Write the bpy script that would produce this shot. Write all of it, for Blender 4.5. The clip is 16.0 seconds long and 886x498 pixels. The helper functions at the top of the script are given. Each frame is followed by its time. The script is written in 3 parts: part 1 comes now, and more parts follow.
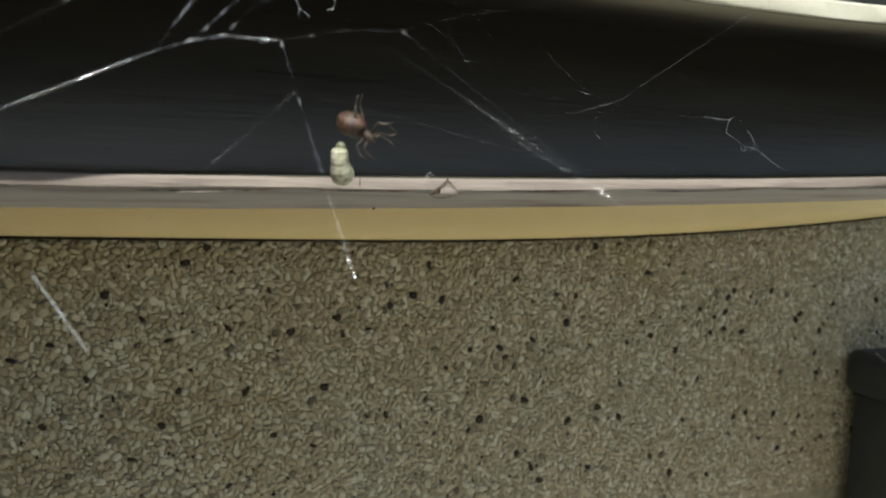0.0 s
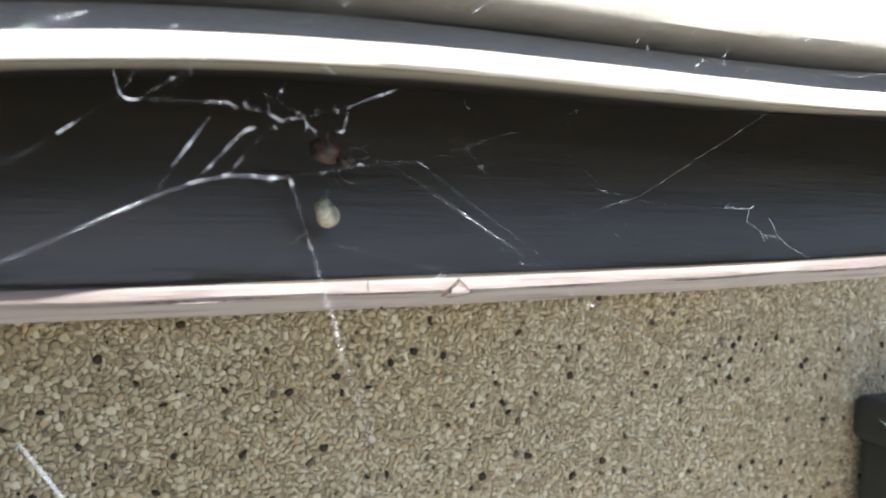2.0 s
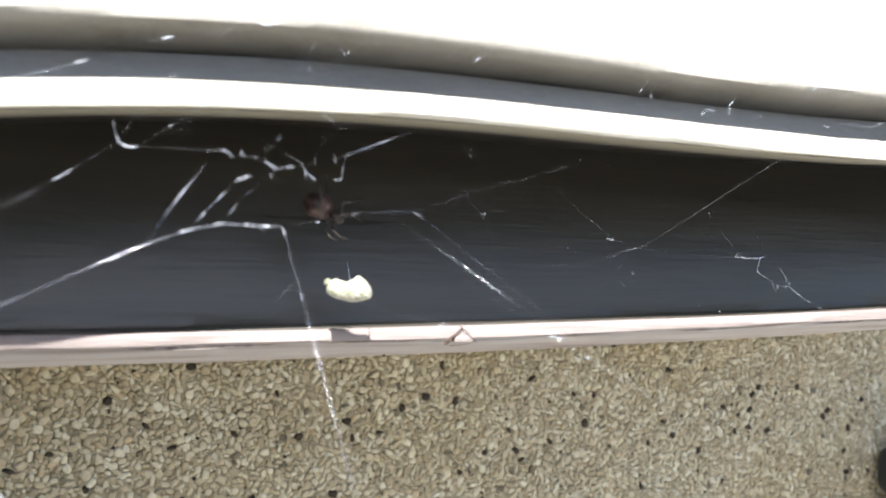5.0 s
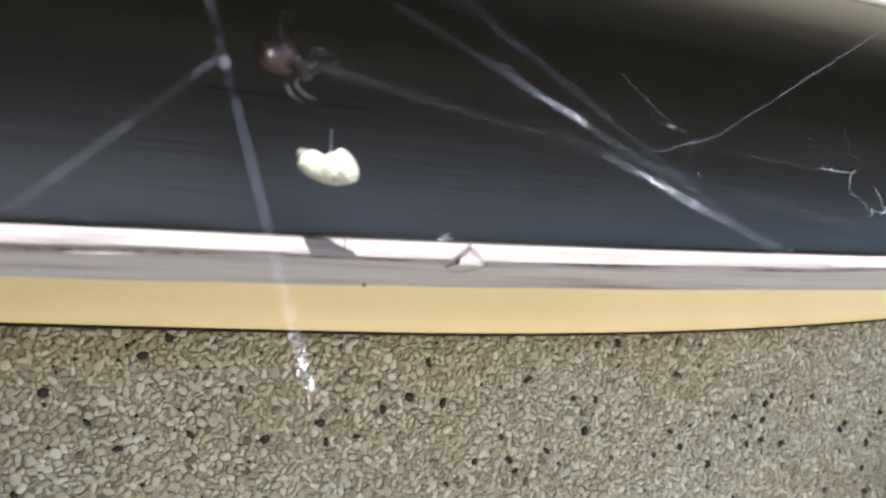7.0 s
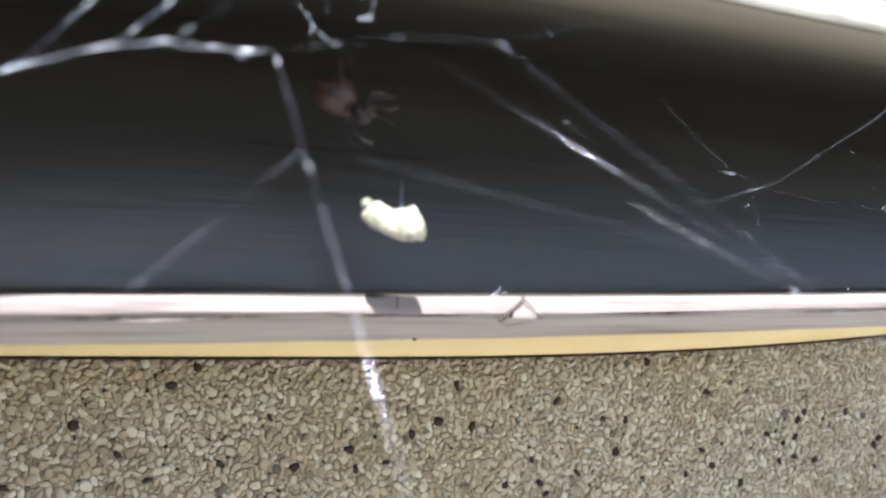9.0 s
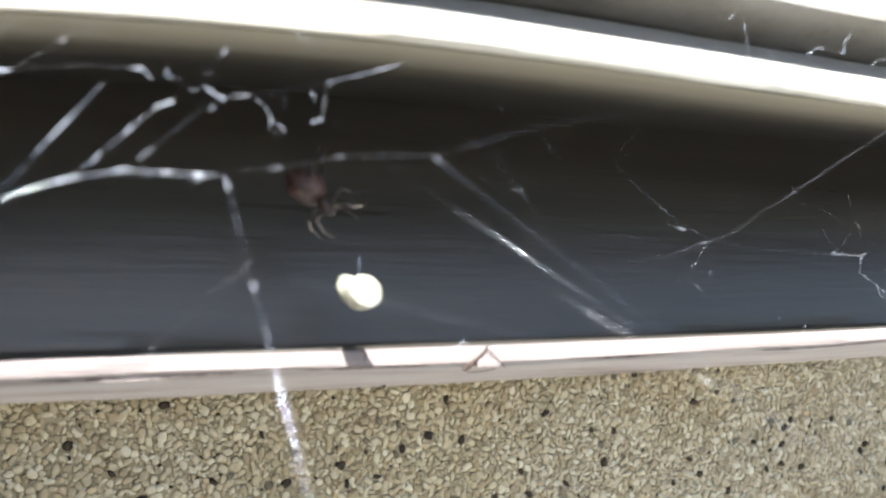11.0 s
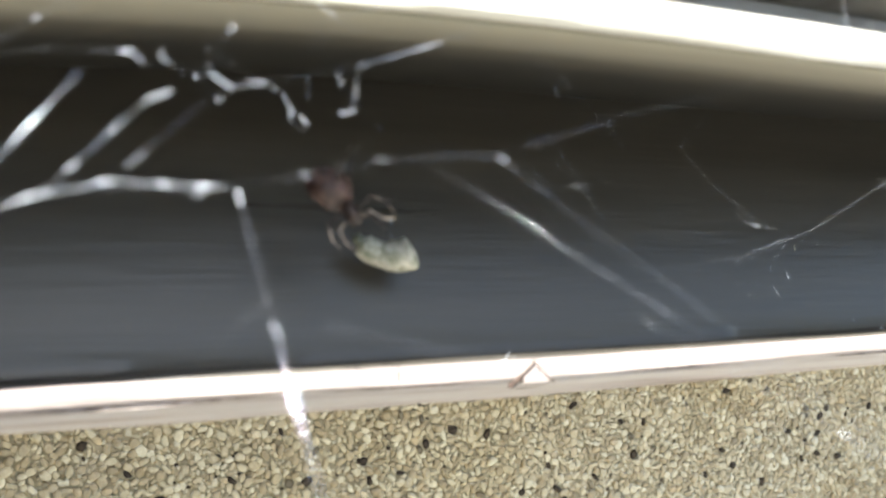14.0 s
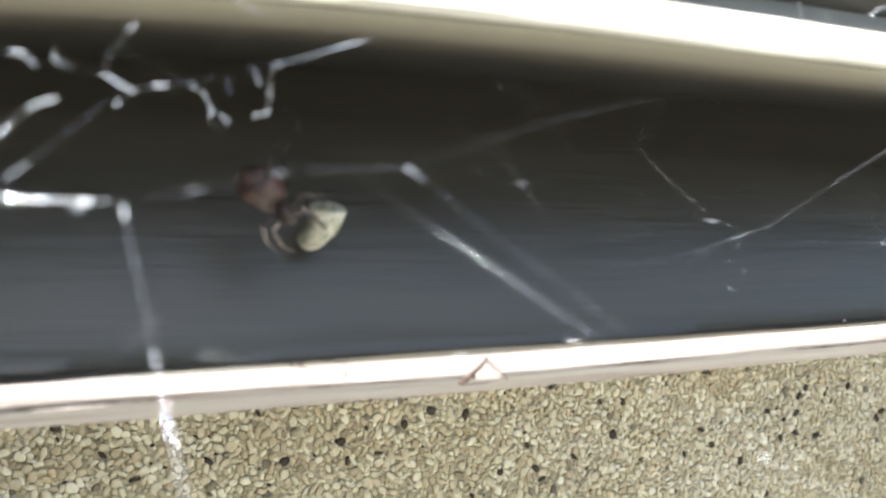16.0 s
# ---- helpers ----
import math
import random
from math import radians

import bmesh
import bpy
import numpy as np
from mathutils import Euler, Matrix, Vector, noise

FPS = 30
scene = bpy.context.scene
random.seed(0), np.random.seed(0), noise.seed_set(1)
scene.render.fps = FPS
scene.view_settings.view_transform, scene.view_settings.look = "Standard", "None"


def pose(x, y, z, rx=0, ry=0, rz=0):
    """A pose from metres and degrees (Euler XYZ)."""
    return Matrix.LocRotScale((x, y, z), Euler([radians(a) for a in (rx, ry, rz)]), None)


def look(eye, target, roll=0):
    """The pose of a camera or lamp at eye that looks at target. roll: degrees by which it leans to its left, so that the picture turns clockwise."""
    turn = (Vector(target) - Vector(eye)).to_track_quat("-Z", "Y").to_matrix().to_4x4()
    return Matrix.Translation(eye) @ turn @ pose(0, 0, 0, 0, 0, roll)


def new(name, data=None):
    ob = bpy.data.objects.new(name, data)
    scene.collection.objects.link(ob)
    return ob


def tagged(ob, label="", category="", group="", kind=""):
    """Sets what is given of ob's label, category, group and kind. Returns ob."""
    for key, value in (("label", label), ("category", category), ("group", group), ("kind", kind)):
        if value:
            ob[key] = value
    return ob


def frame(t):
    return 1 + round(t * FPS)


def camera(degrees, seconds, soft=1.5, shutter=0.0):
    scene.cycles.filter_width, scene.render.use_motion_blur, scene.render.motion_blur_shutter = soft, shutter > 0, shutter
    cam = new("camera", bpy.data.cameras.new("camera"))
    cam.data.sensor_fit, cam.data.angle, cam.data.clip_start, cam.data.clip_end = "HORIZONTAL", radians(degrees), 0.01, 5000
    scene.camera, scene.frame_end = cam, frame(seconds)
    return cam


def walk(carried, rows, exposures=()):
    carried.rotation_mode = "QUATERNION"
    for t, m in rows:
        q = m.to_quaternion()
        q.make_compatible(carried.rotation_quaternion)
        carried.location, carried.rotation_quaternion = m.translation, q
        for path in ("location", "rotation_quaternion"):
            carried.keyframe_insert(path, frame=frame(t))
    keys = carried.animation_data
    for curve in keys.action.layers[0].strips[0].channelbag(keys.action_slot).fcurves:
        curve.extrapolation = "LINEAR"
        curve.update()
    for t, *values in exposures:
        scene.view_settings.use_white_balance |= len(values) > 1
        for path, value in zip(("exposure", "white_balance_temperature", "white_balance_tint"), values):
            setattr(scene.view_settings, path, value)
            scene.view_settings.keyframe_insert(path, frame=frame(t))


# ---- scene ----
import collections

cam = camera(57.0, 16.0, soft=2.0, shutter=0.5)
PATH = [
    (0, (0.0707, 0.0729, 0.5163), (0.8447, 1.9037, 0.2954), 2.85),
    (0.5, (0.0650, 0.0788, 0.5242), (0.8346, 1.9137, 0.3217), 3.21),
    (1, (0.0675, 0.0904, 0.5356), (0.8446, 1.9258, 0.3703), 2.39),
    (1.5, (0.0705, 0.0930, 0.5458), (0.8576, 1.9257, 0.3983), 2.53),
    (2, (0.0702, 0.0932, 0.5454), (0.8583, 1.9239, 0.3798), 2.41),
    (2.5, (0.0723, 0.0884, 0.5458), (0.8752, 1.9122, 0.3757), 2.03),
    (3, (0.0725, 0.0869, 0.5472), (0.8722, 1.9116, 0.3704), 1.56),
    (3.5, (0.0778, 0.0846, 0.5468), (0.8872, 1.9047, 0.3679), 1.63),
    (4, (0.0776, 0.0856, 0.5514), (0.8869, 1.9077, 0.3933), 1.72),
    (4.2, (0.0744, 0.0864, 0.5520), (0.8576, 1.9221, 0.4227), 1.84),
    (6.3, (0.0913, 0.1447, 0.5205), (0.8648, 1.9889, 0.5416), 4.25),
    (6.5, (0.0946, 0.1577, 0.5142), (0.8937, 1.9905, 0.5600), 3.97),
    (7, (0.1028, 0.1679, 0.5051), (0.8827, 2.0096, 0.5143), 3.72),
    (7.5, (0.0978, 0.1752, 0.5089), (0.8425, 2.0310, 0.5498), 3.62),
    (8, (0.0968, 0.1774, 0.5130), (0.8668, 2.0232, 0.5260), 3.00),
    (8.5, (0.0954, 0.1779, 0.5153), (0.8568, 2.0273, 0.5267), 2.79),
    (9, (0.0946, 0.1779, 0.5177), (0.8425, 2.0327, 0.5412), 2.73),
    (9.5, (0.0988, 0.1710, 0.5248), (0.8362, 2.0299, 0.5502), 2.75),
    (9.7, (0.0978, 0.1688, 0.5275), (0.8347, 2.0279, 0.5539), 2.45),
    (11.8, (0.1008, 0.1601, 0.5341), (0.8703, 2.0062, 0.5363), 1.92),
    (12, (0.1039, 0.1588, 0.5342), (0.8843, 2.0003, 0.5291), 1.76),
    (12.5, (0.1047, 0.1589, 0.5403), (0.8780, 2.0033, 0.5592), 1.87),
    (13, (0.0985, 0.1759, 0.5405), (0.8189, 2.0411, 0.5878), 1.36),
    (13.5, (0.0967, 0.1900, 0.5464), (0.7862, 2.0674, 0.5509), 1.73),
    (14, (0.1020, 0.1916, 0.5393), (0.8218, 2.0574, 0.5118), 1.41),
    (14.5, (0.1084, 0.1941, 0.5371), (0.8356, 2.0557, 0.4609), 1.85),
    (15, (0.1097, 0.1941, 0.5420), (0.8346, 2.0562, 0.4581), 2.09),
    (15.5, (0.1132, 0.1951, 0.5427), (0.8487, 2.0529, 0.4555), 1.88),
    (16, (0.1135, 0.1924, 0.5446), (0.8520, 2.0488, 0.4540), 1.67),
]
cam.data.dof.use_dof, cam.data.dof.focus_distance, cam.data.dof.aperture_fstop = True, 0.44, 16.0
EXPOSURES = [(0, 0.50, 6700, -2), (0.4, 0.75, 6600, 0), (1, 1.30, 6350, 6), (1.5, 1.60, 6250, 10), (2.5, 1.75, 6200, 9), (4.2, 1.95, 6250, 9), (6.5, 1.85, 5900, 10), (7, 1.95, 5850, 10), (7.5, 1.85, 5850, 10), (9, 1.90, 5900, 10), (12, 2.20, 6150, 7), (14, 2.40, 6350, 5), (16, 2.40, 6300, 4)]
walk(cam, [(t, look(eye, target, roll)) for t, eye, target, roll in PATH], EXPOSURES)

# ---- light ----
world = bpy.data.worlds.new("sky")
scene.world = world
world.use_nodes = True
wn = world.node_tree.nodes
sky = wn.new("ShaderNodeTexSky")
sky.sky_type, sky.sun_disc = "NISHITA", False
SUN_WAY = Vector((0.40, 1.0, -1.09)).normalized()
sky.sun_elevation = math.asin(-SUN_WAY.z)
sky.sun_rotation = math.atan2(-SUN_WAY.x, -SUN_WAY.y)
sky.air_density, sky.dust_density = 1.0, 1.2
wn["Background"].inputs["Strength"].default_value = 0.10
world.node_tree.links.new(sky.outputs[0], wn["Background"].inputs["Color"])
sun = new("sun", bpy.data.lights.new("sun", "SUN"))
sun.data.energy, sun.data.angle, sun.data.color = 5.0, radians(0.6), (1.0, 0.965, 0.915)
sun.matrix_world = look((-1.5, -3.5, 5.0), Vector((-1.5, -3.5, 5.0)) + SUN_WAY)


# ---- materials ----
def shader(name, rough=0.6, metal=0.0, spec=0.4):
    m = bpy.data.materials.new(name)
    m.use_nodes = True
    b = m.node_tree.nodes["Principled BSDF"]
    b.inputs["Roughness"].default_value = rough
    b.inputs["Metallic"].default_value = metal
    b.inputs["Specular IOR Level"].default_value = spec
    return m, m.node_tree.nodes, m.node_tree.links, b


def ramp(nodes, stops):
    r = nodes.new("ShaderNodeValToRGB")
    while len(r.color_ramp.elements) < len(stops):
        r.color_ramp.elements.new(0.5)
    for e, (p, c) in zip(r.color_ramp.elements, stops):
        e.position, e.color = p, (*c, 1)
    return r


def noise_at(nodes, links, scale, detail=5, stretch=(1, 1, 1), rough=0.6):
    co = nodes.new("ShaderNodeTexCoord")
    mp = nodes.new("ShaderNodeMapping")
    mp.inputs["Scale"].default_value = stretch
    n = nodes.new("ShaderNodeTexNoise")
    n.inputs["Scale"].default_value, n.inputs["Detail"].default_value, n.inputs["Roughness"].default_value = scale, detail, rough
    links.new(co.outputs["Object"], mp.inputs[0])
    links.new(mp.outputs[0], n.inputs["Vector"])
    return n


def surface(name, stops, scale, rough=0.6, fine=900, bump=0.25, depth=0.0005, stretch=(1, 1, 1), spec=0.4, metal=0.0, rough_var=0.0):
    """A painted or natural surface: broad colour noise, fine grain and fine relief."""
    m, nodes, links, b = shader(name, rough, metal, spec)
    big = noise_at(nodes, links, scale, 6, stretch)
    small = noise_at(nodes, links, fine, 4, stretch)
    mix = nodes.new("ShaderNodeMath")
    mix.operation = "MULTIPLY_ADD"
    mix.inputs[1].default_value = 0.3
    links.new(small.outputs["Fac"], mix.inputs[0])
    half = nodes.new("ShaderNodeMath")
    half.operation = "MULTIPLY_ADD"
    half.inputs[1].default_value, half.inputs[2].default_value = 1.0, -0.15
    links.new(big.outputs["Fac"], half.inputs[0])
    links.new(half.outputs[0], mix.inputs[2])
    r = ramp(nodes, stops)
    links.new(mix.outputs[0], r.inputs[0])
    links.new(r.outputs[0], b.inputs["Base Color"])
    bp = nodes.new("ShaderNodeBump")
    bp.inputs["Strength"].default_value, bp.inputs["Distance"].default_value = bump, depth
    links.new(small.outputs["Fac"], bp.inputs["Height"])
    links.new(bp.outputs[0], b.inputs["Normal"])
    if rough_var:
        rr = nodes.new("ShaderNodeMapRange")
        rr.inputs["To Min"].default_value, rr.inputs["To Max"].default_value = rough - rough_var, rough + rough_var
        links.new(big.outputs["Fac"], rr.inputs[0])
        links.new(rr.outputs[0], b.inputs["Roughness"])
    return m


STONE_STOPS = [(0, (0.098, 0.085, 0.064)), (0.01, (0.195, 0.170, 0.122)), (0.022, (0.332, 0.285, 0.196)), (0.25, (0.419, 0.365, 0.260)),
               (0.5, (0.478, 0.430, 0.319)), (0.75, (0.536, 0.500, 0.387)), (0.93, (0.643, 0.620, 0.510)), (1, (0.468, 0.385, 0.255))]


def stone_material(name, by_island):
    m, nodes, links, b = shader(name, 0.55, 0, 0.35)
    if by_island:
        pick = nodes.new("ShaderNodeNewGeometry").outputs["Random Per Island"]
    else:
        pick = nodes.new("ShaderNodeObjectInfo").outputs["Random"]
    r = ramp(nodes, STONE_STOPS)
    links.new(pick, r.inputs[0])
    n = noise_at(nodes, links, 420, 4)
    mul = nodes.new("ShaderNodeMix")
    mul.data_type, mul.blend_type = "RGBA", "MULTIPLY"
    mul.inputs["Factor"].default_value = 0.6
    grain = ramp(nodes, [(0.3, (0.62, 0.60, 0.57)), (0.7, (1, 1, 1))])
    links.new(n.outputs["Fac"], grain.inputs[0])
    links.new(r.outputs[0], mul.inputs["A"])
    links.new(grain.outputs[0], mul.inputs["B"])
    place = nodes.new("ShaderNodeNewGeometry")
    broad = nodes.new("ShaderNodeTexNoise")
    broad.inputs["Scale"].default_value, broad.inputs["Detail"].default_value = 7.0, 5
    links.new(place.outputs["Position"], broad.inputs["Vector"])
    stain = ramp(nodes, [(0.36, (0.95, 0.92, 0.83)), (0.52, (1, 0.99, 0.955)), (0.7, (0.98, 1, 1))])
    links.new(broad.outputs["Fac"], stain.inputs[0])
    stained = nodes.new("ShaderNodeMix")
    stained.data_type, stained.blend_type = "RGBA", "MULTIPLY"
    stained.inputs["Factor"].default_value = 1.0
    links.new(mul.outputs["Result"], stained.inputs["A"])
    links.new(stain.outputs[0], stained.inputs["B"])
    links.new(stained.outputs["Result"], b.inputs["Base Color"])
    bp = nodes.new("ShaderNodeBump")
    bp.inputs["Strength"].default_value, bp.inputs["Distance"].default_value = 0.3, 0.0006
    links.new(n.outputs["Fac"], bp.inputs["Height"])
    links.new(bp.outputs[0], b.inputs["Normal"])
    return m


STONES = stone_material("wall pebbles", True)
STONE = stone_material("wall pebble", False)
DARK_STONE = surface("dark basalt pebble", [(0.3, (0.020, 0.015, 0.011)), (0.7, (0.060, 0.048, 0.036))], 300, 0.75, spec=0.15)
CEMENT = surface("brown cement bed", [(0.3, (0.20, 0.180, 0.118)), (0.7, (0.41, 0.365, 0.262))], 60, 0.85, 1500, 0.5, 0.001)
LIGHT_BLOCK = surface("dark boards of the unseen light block", [(0.3, (0.085, 0.070, 0.055)), (0.7, (0.14, 0.118, 0.095))], 12, 0.8, 300, 0.5, 0.001, (1, 1, 0.1))
CONCRETE = surface("grey paving concrete", [(0.3, (0.29, 0.275, 0.25)), (0.7, (0.39, 0.375, 0.34))], 4, 0.85, 300, 0.5, 0.001)

YELLOW = surface("cream yellow paint", [(0.3, (0.733, 0.578, 0.291)), (0.7, (0.790, 0.639, 0.348))], 9, 0.5, 500, 0.12, 0.0006)
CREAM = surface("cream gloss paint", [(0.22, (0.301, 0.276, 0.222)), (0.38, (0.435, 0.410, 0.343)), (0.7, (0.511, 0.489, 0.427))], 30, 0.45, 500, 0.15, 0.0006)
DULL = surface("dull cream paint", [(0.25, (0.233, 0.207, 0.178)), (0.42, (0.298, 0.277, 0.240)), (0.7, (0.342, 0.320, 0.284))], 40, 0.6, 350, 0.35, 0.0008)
GREY = surface("grey weathered paint", [(0.3, (0.32, 0.295, 0.275)), (0.7, (0.46, 0.43, 0.40))], 25, 0.6, 700, 0.3, 0.0008, (0.3, 1, 1))
DARK = surface("black brushed paint", [(0.3, (0.0408, 0.0366, 0.0295)), (0.7, (0.061, 0.0547, 0.0445))], 60, 0.32, 420, 0.34, 0.0006, (0.06, 1, 1), 0.34, rough_var=0.13)
DARK_MATT = surface("flat black paint", [(0.3, (0.010, 0.010, 0.010)), (0.7, (0.016, 0.016, 0.015))], 60, 0.75, 420, 0.3, 0.0006, (0.2, 1, 1), 0.2)


def painted_shade(name, near, far):
    """Cream paint with the recess's shade painted in: brown, then black, streaky, between two depths."""
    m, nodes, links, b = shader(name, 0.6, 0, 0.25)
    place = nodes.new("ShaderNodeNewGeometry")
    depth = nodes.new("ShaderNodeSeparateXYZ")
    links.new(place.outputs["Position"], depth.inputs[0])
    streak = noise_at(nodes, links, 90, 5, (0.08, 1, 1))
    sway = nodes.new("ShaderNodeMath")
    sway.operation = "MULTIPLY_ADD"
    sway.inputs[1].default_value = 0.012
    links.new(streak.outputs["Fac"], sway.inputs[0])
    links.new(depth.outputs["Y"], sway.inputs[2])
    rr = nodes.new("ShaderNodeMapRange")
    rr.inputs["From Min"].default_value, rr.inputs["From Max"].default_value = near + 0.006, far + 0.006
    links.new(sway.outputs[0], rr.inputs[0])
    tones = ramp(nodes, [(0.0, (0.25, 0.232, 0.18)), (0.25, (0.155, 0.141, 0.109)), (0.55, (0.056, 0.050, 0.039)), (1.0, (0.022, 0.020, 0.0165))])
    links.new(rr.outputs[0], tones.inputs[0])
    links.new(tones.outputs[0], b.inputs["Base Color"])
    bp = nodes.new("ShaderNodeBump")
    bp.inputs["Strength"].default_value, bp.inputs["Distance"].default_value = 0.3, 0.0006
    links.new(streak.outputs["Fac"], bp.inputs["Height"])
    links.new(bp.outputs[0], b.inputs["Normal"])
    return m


UNDERSIDE = painted_shade("cream with recess shade painted in", 0.326, 0.368)
PINK = surface("bare pale pink timber", [(0.25, (0.145, 0.114, 0.103)), (0.42, (0.200, 0.164, 0.151)), (0.7, (0.266, 0.224, 0.207))], 90, 0.75, 700, 0.6, 0.0008, (0.08, 1, 1))
RAIL_GREY = surface("weathered grey timber", [(0.3, (0.165, 0.125, 0.109)), (0.45, (0.290, 0.257, 0.241)), (0.6, (0.356, 0.330, 0.314)), (0.75, (0.238, 0.198, 0.178))], 130, 0.75, 600, 0.5, 0.0008, (0.05, 1, 1))
CRACK = surface("brown timber crack", [(0.35, (0.15, 0.115, 0.095)), (0.6, (0.34, 0.285, 0.255))], 160, 0.8)
BLACK_LINE = surface("matt black line", [(0.3, (0.016, 0.011, 0.007)), (0.7, (0.034, 0.024, 0.016))], 80, 0.9, spec=0.1)
BIN = surface("charcoal plastic", [(0.3, (0.020, 0.022, 0.022)), (0.7, (0.03, 0.033, 0.033))], 15, 0.45, 900, 0.2, 0.0004)
GRUB = surface("cream grub skin", [(0.36, (0.19, 0.20, 0.13)), (0.47, (0.34, 0.33, 0.25)), (0.60, (0.50, 0.47, 0.39))], 420, 0.4, 1500, 0.3, 0.0003)
GRUB_HEAD = surface("grey-green grub head", [(0.3, (0.10, 0.11, 0.075)), (0.7, (0.24, 0.24, 0.17))], 400, 0.35)
ABDOMEN = surface("brown spider abdomen", [(0.38, (0.024, 0.013, 0.010)), (0.62, (0.105, 0.058, 0.044))], 330, 0.45, 1800, 0.5, 0.0004)
SPIDER_LEG = surface("brown spider leg", [(0.46, (0.014, 0.010, 0.008)), (0.54, (0.038, 0.028, 0.022)), (0.62, (0.105, 0.086, 0.069))], 330, 0.7, 1800, 0.4, 0.0003)
THORAX = surface("dark brown spider shell", [(0.3, (0.022, 0.014, 0.011)), (0.7, (0.055, 0.035, 0.026))], 300, 0.6, 1500, 0.3, 0.0003)


def silk_material(name, cover, gloss=0.9, rough=0.10, low=0.4, high=1.7):
    """Silk: glossy fibre that glints where it meets the sun and covers only part of what is behind it."""
    m, nodes, links, b = shader(name, rough, gloss, 0.6)
    b.inputs["Base Color"].default_value = (0.86, 0.90, 0.97, 1)
    n = noise_at(nodes, links, 330, 5, rough=0.75)
    rr = nodes.new("ShaderNodeMapRange")
    rr.inputs["From Min"].default_value, rr.inputs["From Max"].default_value = 0.45, 0.58
    rr.inputs["To Min"].default_value, rr.inputs["To Max"].default_value = cover * low, min(1, cover * high)
    links.new(n.outputs["Fac"], rr.inputs[0])
    links.new(rr.outputs[0], b.inputs["Alpha"])
    return m


SILK = silk_material("bright silk", 0.44)
SILK_SHEET = silk_material("smooth flat silk", 0.36, 0.9, 0.085, 0.85, 1.2)
SILK_GLINT = silk_material("silk glint put in as a band", 0.75, 0.4, 0.35, 0.85, 1.2)
SILK_DIM = silk_material("thin silk", 0.20)
SILK_FAINT = silk_material("very thin silk", 0.095)
SILK_KNOT = silk_material("matted silk", 0.45, 0.4, 0.4)


# ---- builders ----
def part(name, bm, material, parent=None, label="", smooth=True):
    me = bpy.data.meshes.new(name)
    bm.to_mesh(me)
    bm.free()
    me.materials.append(material)
    if smooth:
        for p in me.polygons:
            p.use_smooth = True
        me.set_sharp_from_angle(angle=radians(34))
    ob = new(name, me)
    if parent:
        ob.parent = parent
    if label:
        ob["label"] = label
    return ob


def box(x0, x1, y0, y1, z0, z1, bevel=0.002, segments=2):
    bm = bmesh.new()
    bmesh.ops.create_cube(bm, size=1)
    bmesh.ops.scale(bm, vec=(x1 - x0, y1 - y0, z1 - z0), verts=bm.verts)
    bmesh.ops.translate(bm, vec=((x0 + x1) / 2, (y0 + y1) / 2, (z0 + z1) / 2), verts=bm.verts)
    if bevel:
        bmesh.ops.bevel(bm, geom=bm.edges[:], offset=bevel, segments=segments, affect="EDGES", profile=0.5)
    return bm


def swept(profile, xs, shift, wobble=0.0, seed=0):
    """A closed (y, z) profile swept along x; shift(x) gives what is added to y and z."""
    bm = bmesh.new()
    rings = []
    for x in xs:
        dy, dz = shift(x)
        ring = []
        for i, (y, z) in enumerate(profile):
            w = wobble * noise.noise(Vector((x * 22, i * 0.7 + seed, seed)))
            ring.append(bm.verts.new((x, y + dy + w, z + dz + w)))
        rings.append(ring)
    n = len(profile)
    for a, b in zip(rings, rings[1:]):
        for i in range(n):
            bm.faces.new((a[i], b[i], b[(i + 1) % n], a[(i + 1) % n]))
    bm.faces.new(rings[0][::-1])
    bm.faces.new(rings[-1])
    bmesh.ops.recalc_face_normals(bm, faces=bm.faces)
    return bm


def tube(points, radii, sides=7):
    """A round tube through the points, with one radius a point and closed ends."""
    pts = [Vector(p) for p in points]
    bm = bmesh.new()
    rings = []
    for i, p in enumerate(pts):
        way = (pts[min(i + 1, len(pts) - 1)] - pts[max(i - 1, 0)]).normalized()
        side = way.cross(Vector((0.13, 0.31, 0.94))).normalized()
        up = side.cross(way)
        rings.append([bm.verts.new(p + radii[i] * (math.cos(2 * math.pi * k / sides) * side + math.sin(2 * math.pi * k / sides) * up)) for k in range(sides)])
    for a, b in zip(rings, rings[1:]):
        for k in range(sides):
            bm.faces.new((a[k], b[k], b[(k + 1) % sides], a[(k + 1) % sides]))
    bm.faces.new(rings[0][::-1])
    bm.faces.new(rings[-1])
    bmesh.ops.recalc_face_normals(bm, faces=bm.faces)
    return bm


def blob(size, at=(0, 0, 0), turn=(0, 0, 0), rough=0.05, seed=0, sub=3):
    bm = bmesh.new()
    bmesh.ops.create_icosphere(bm, subdivisions=sub, radius=1)
    for v in bm.verts:
        v.co *= 1 + rough * noise.noise(v.co * 1.7 + Vector((seed, 0, seed)))
    m = pose(*at, *turn) @ Matrix.Diagonal((*size, 1))
    bmesh.ops.transform(bm, matrix=m, verts=bm.verts)
    return bm


def steps(a, b, n):
    return [a + (b - a) * i / n for i in range(n + 1)]


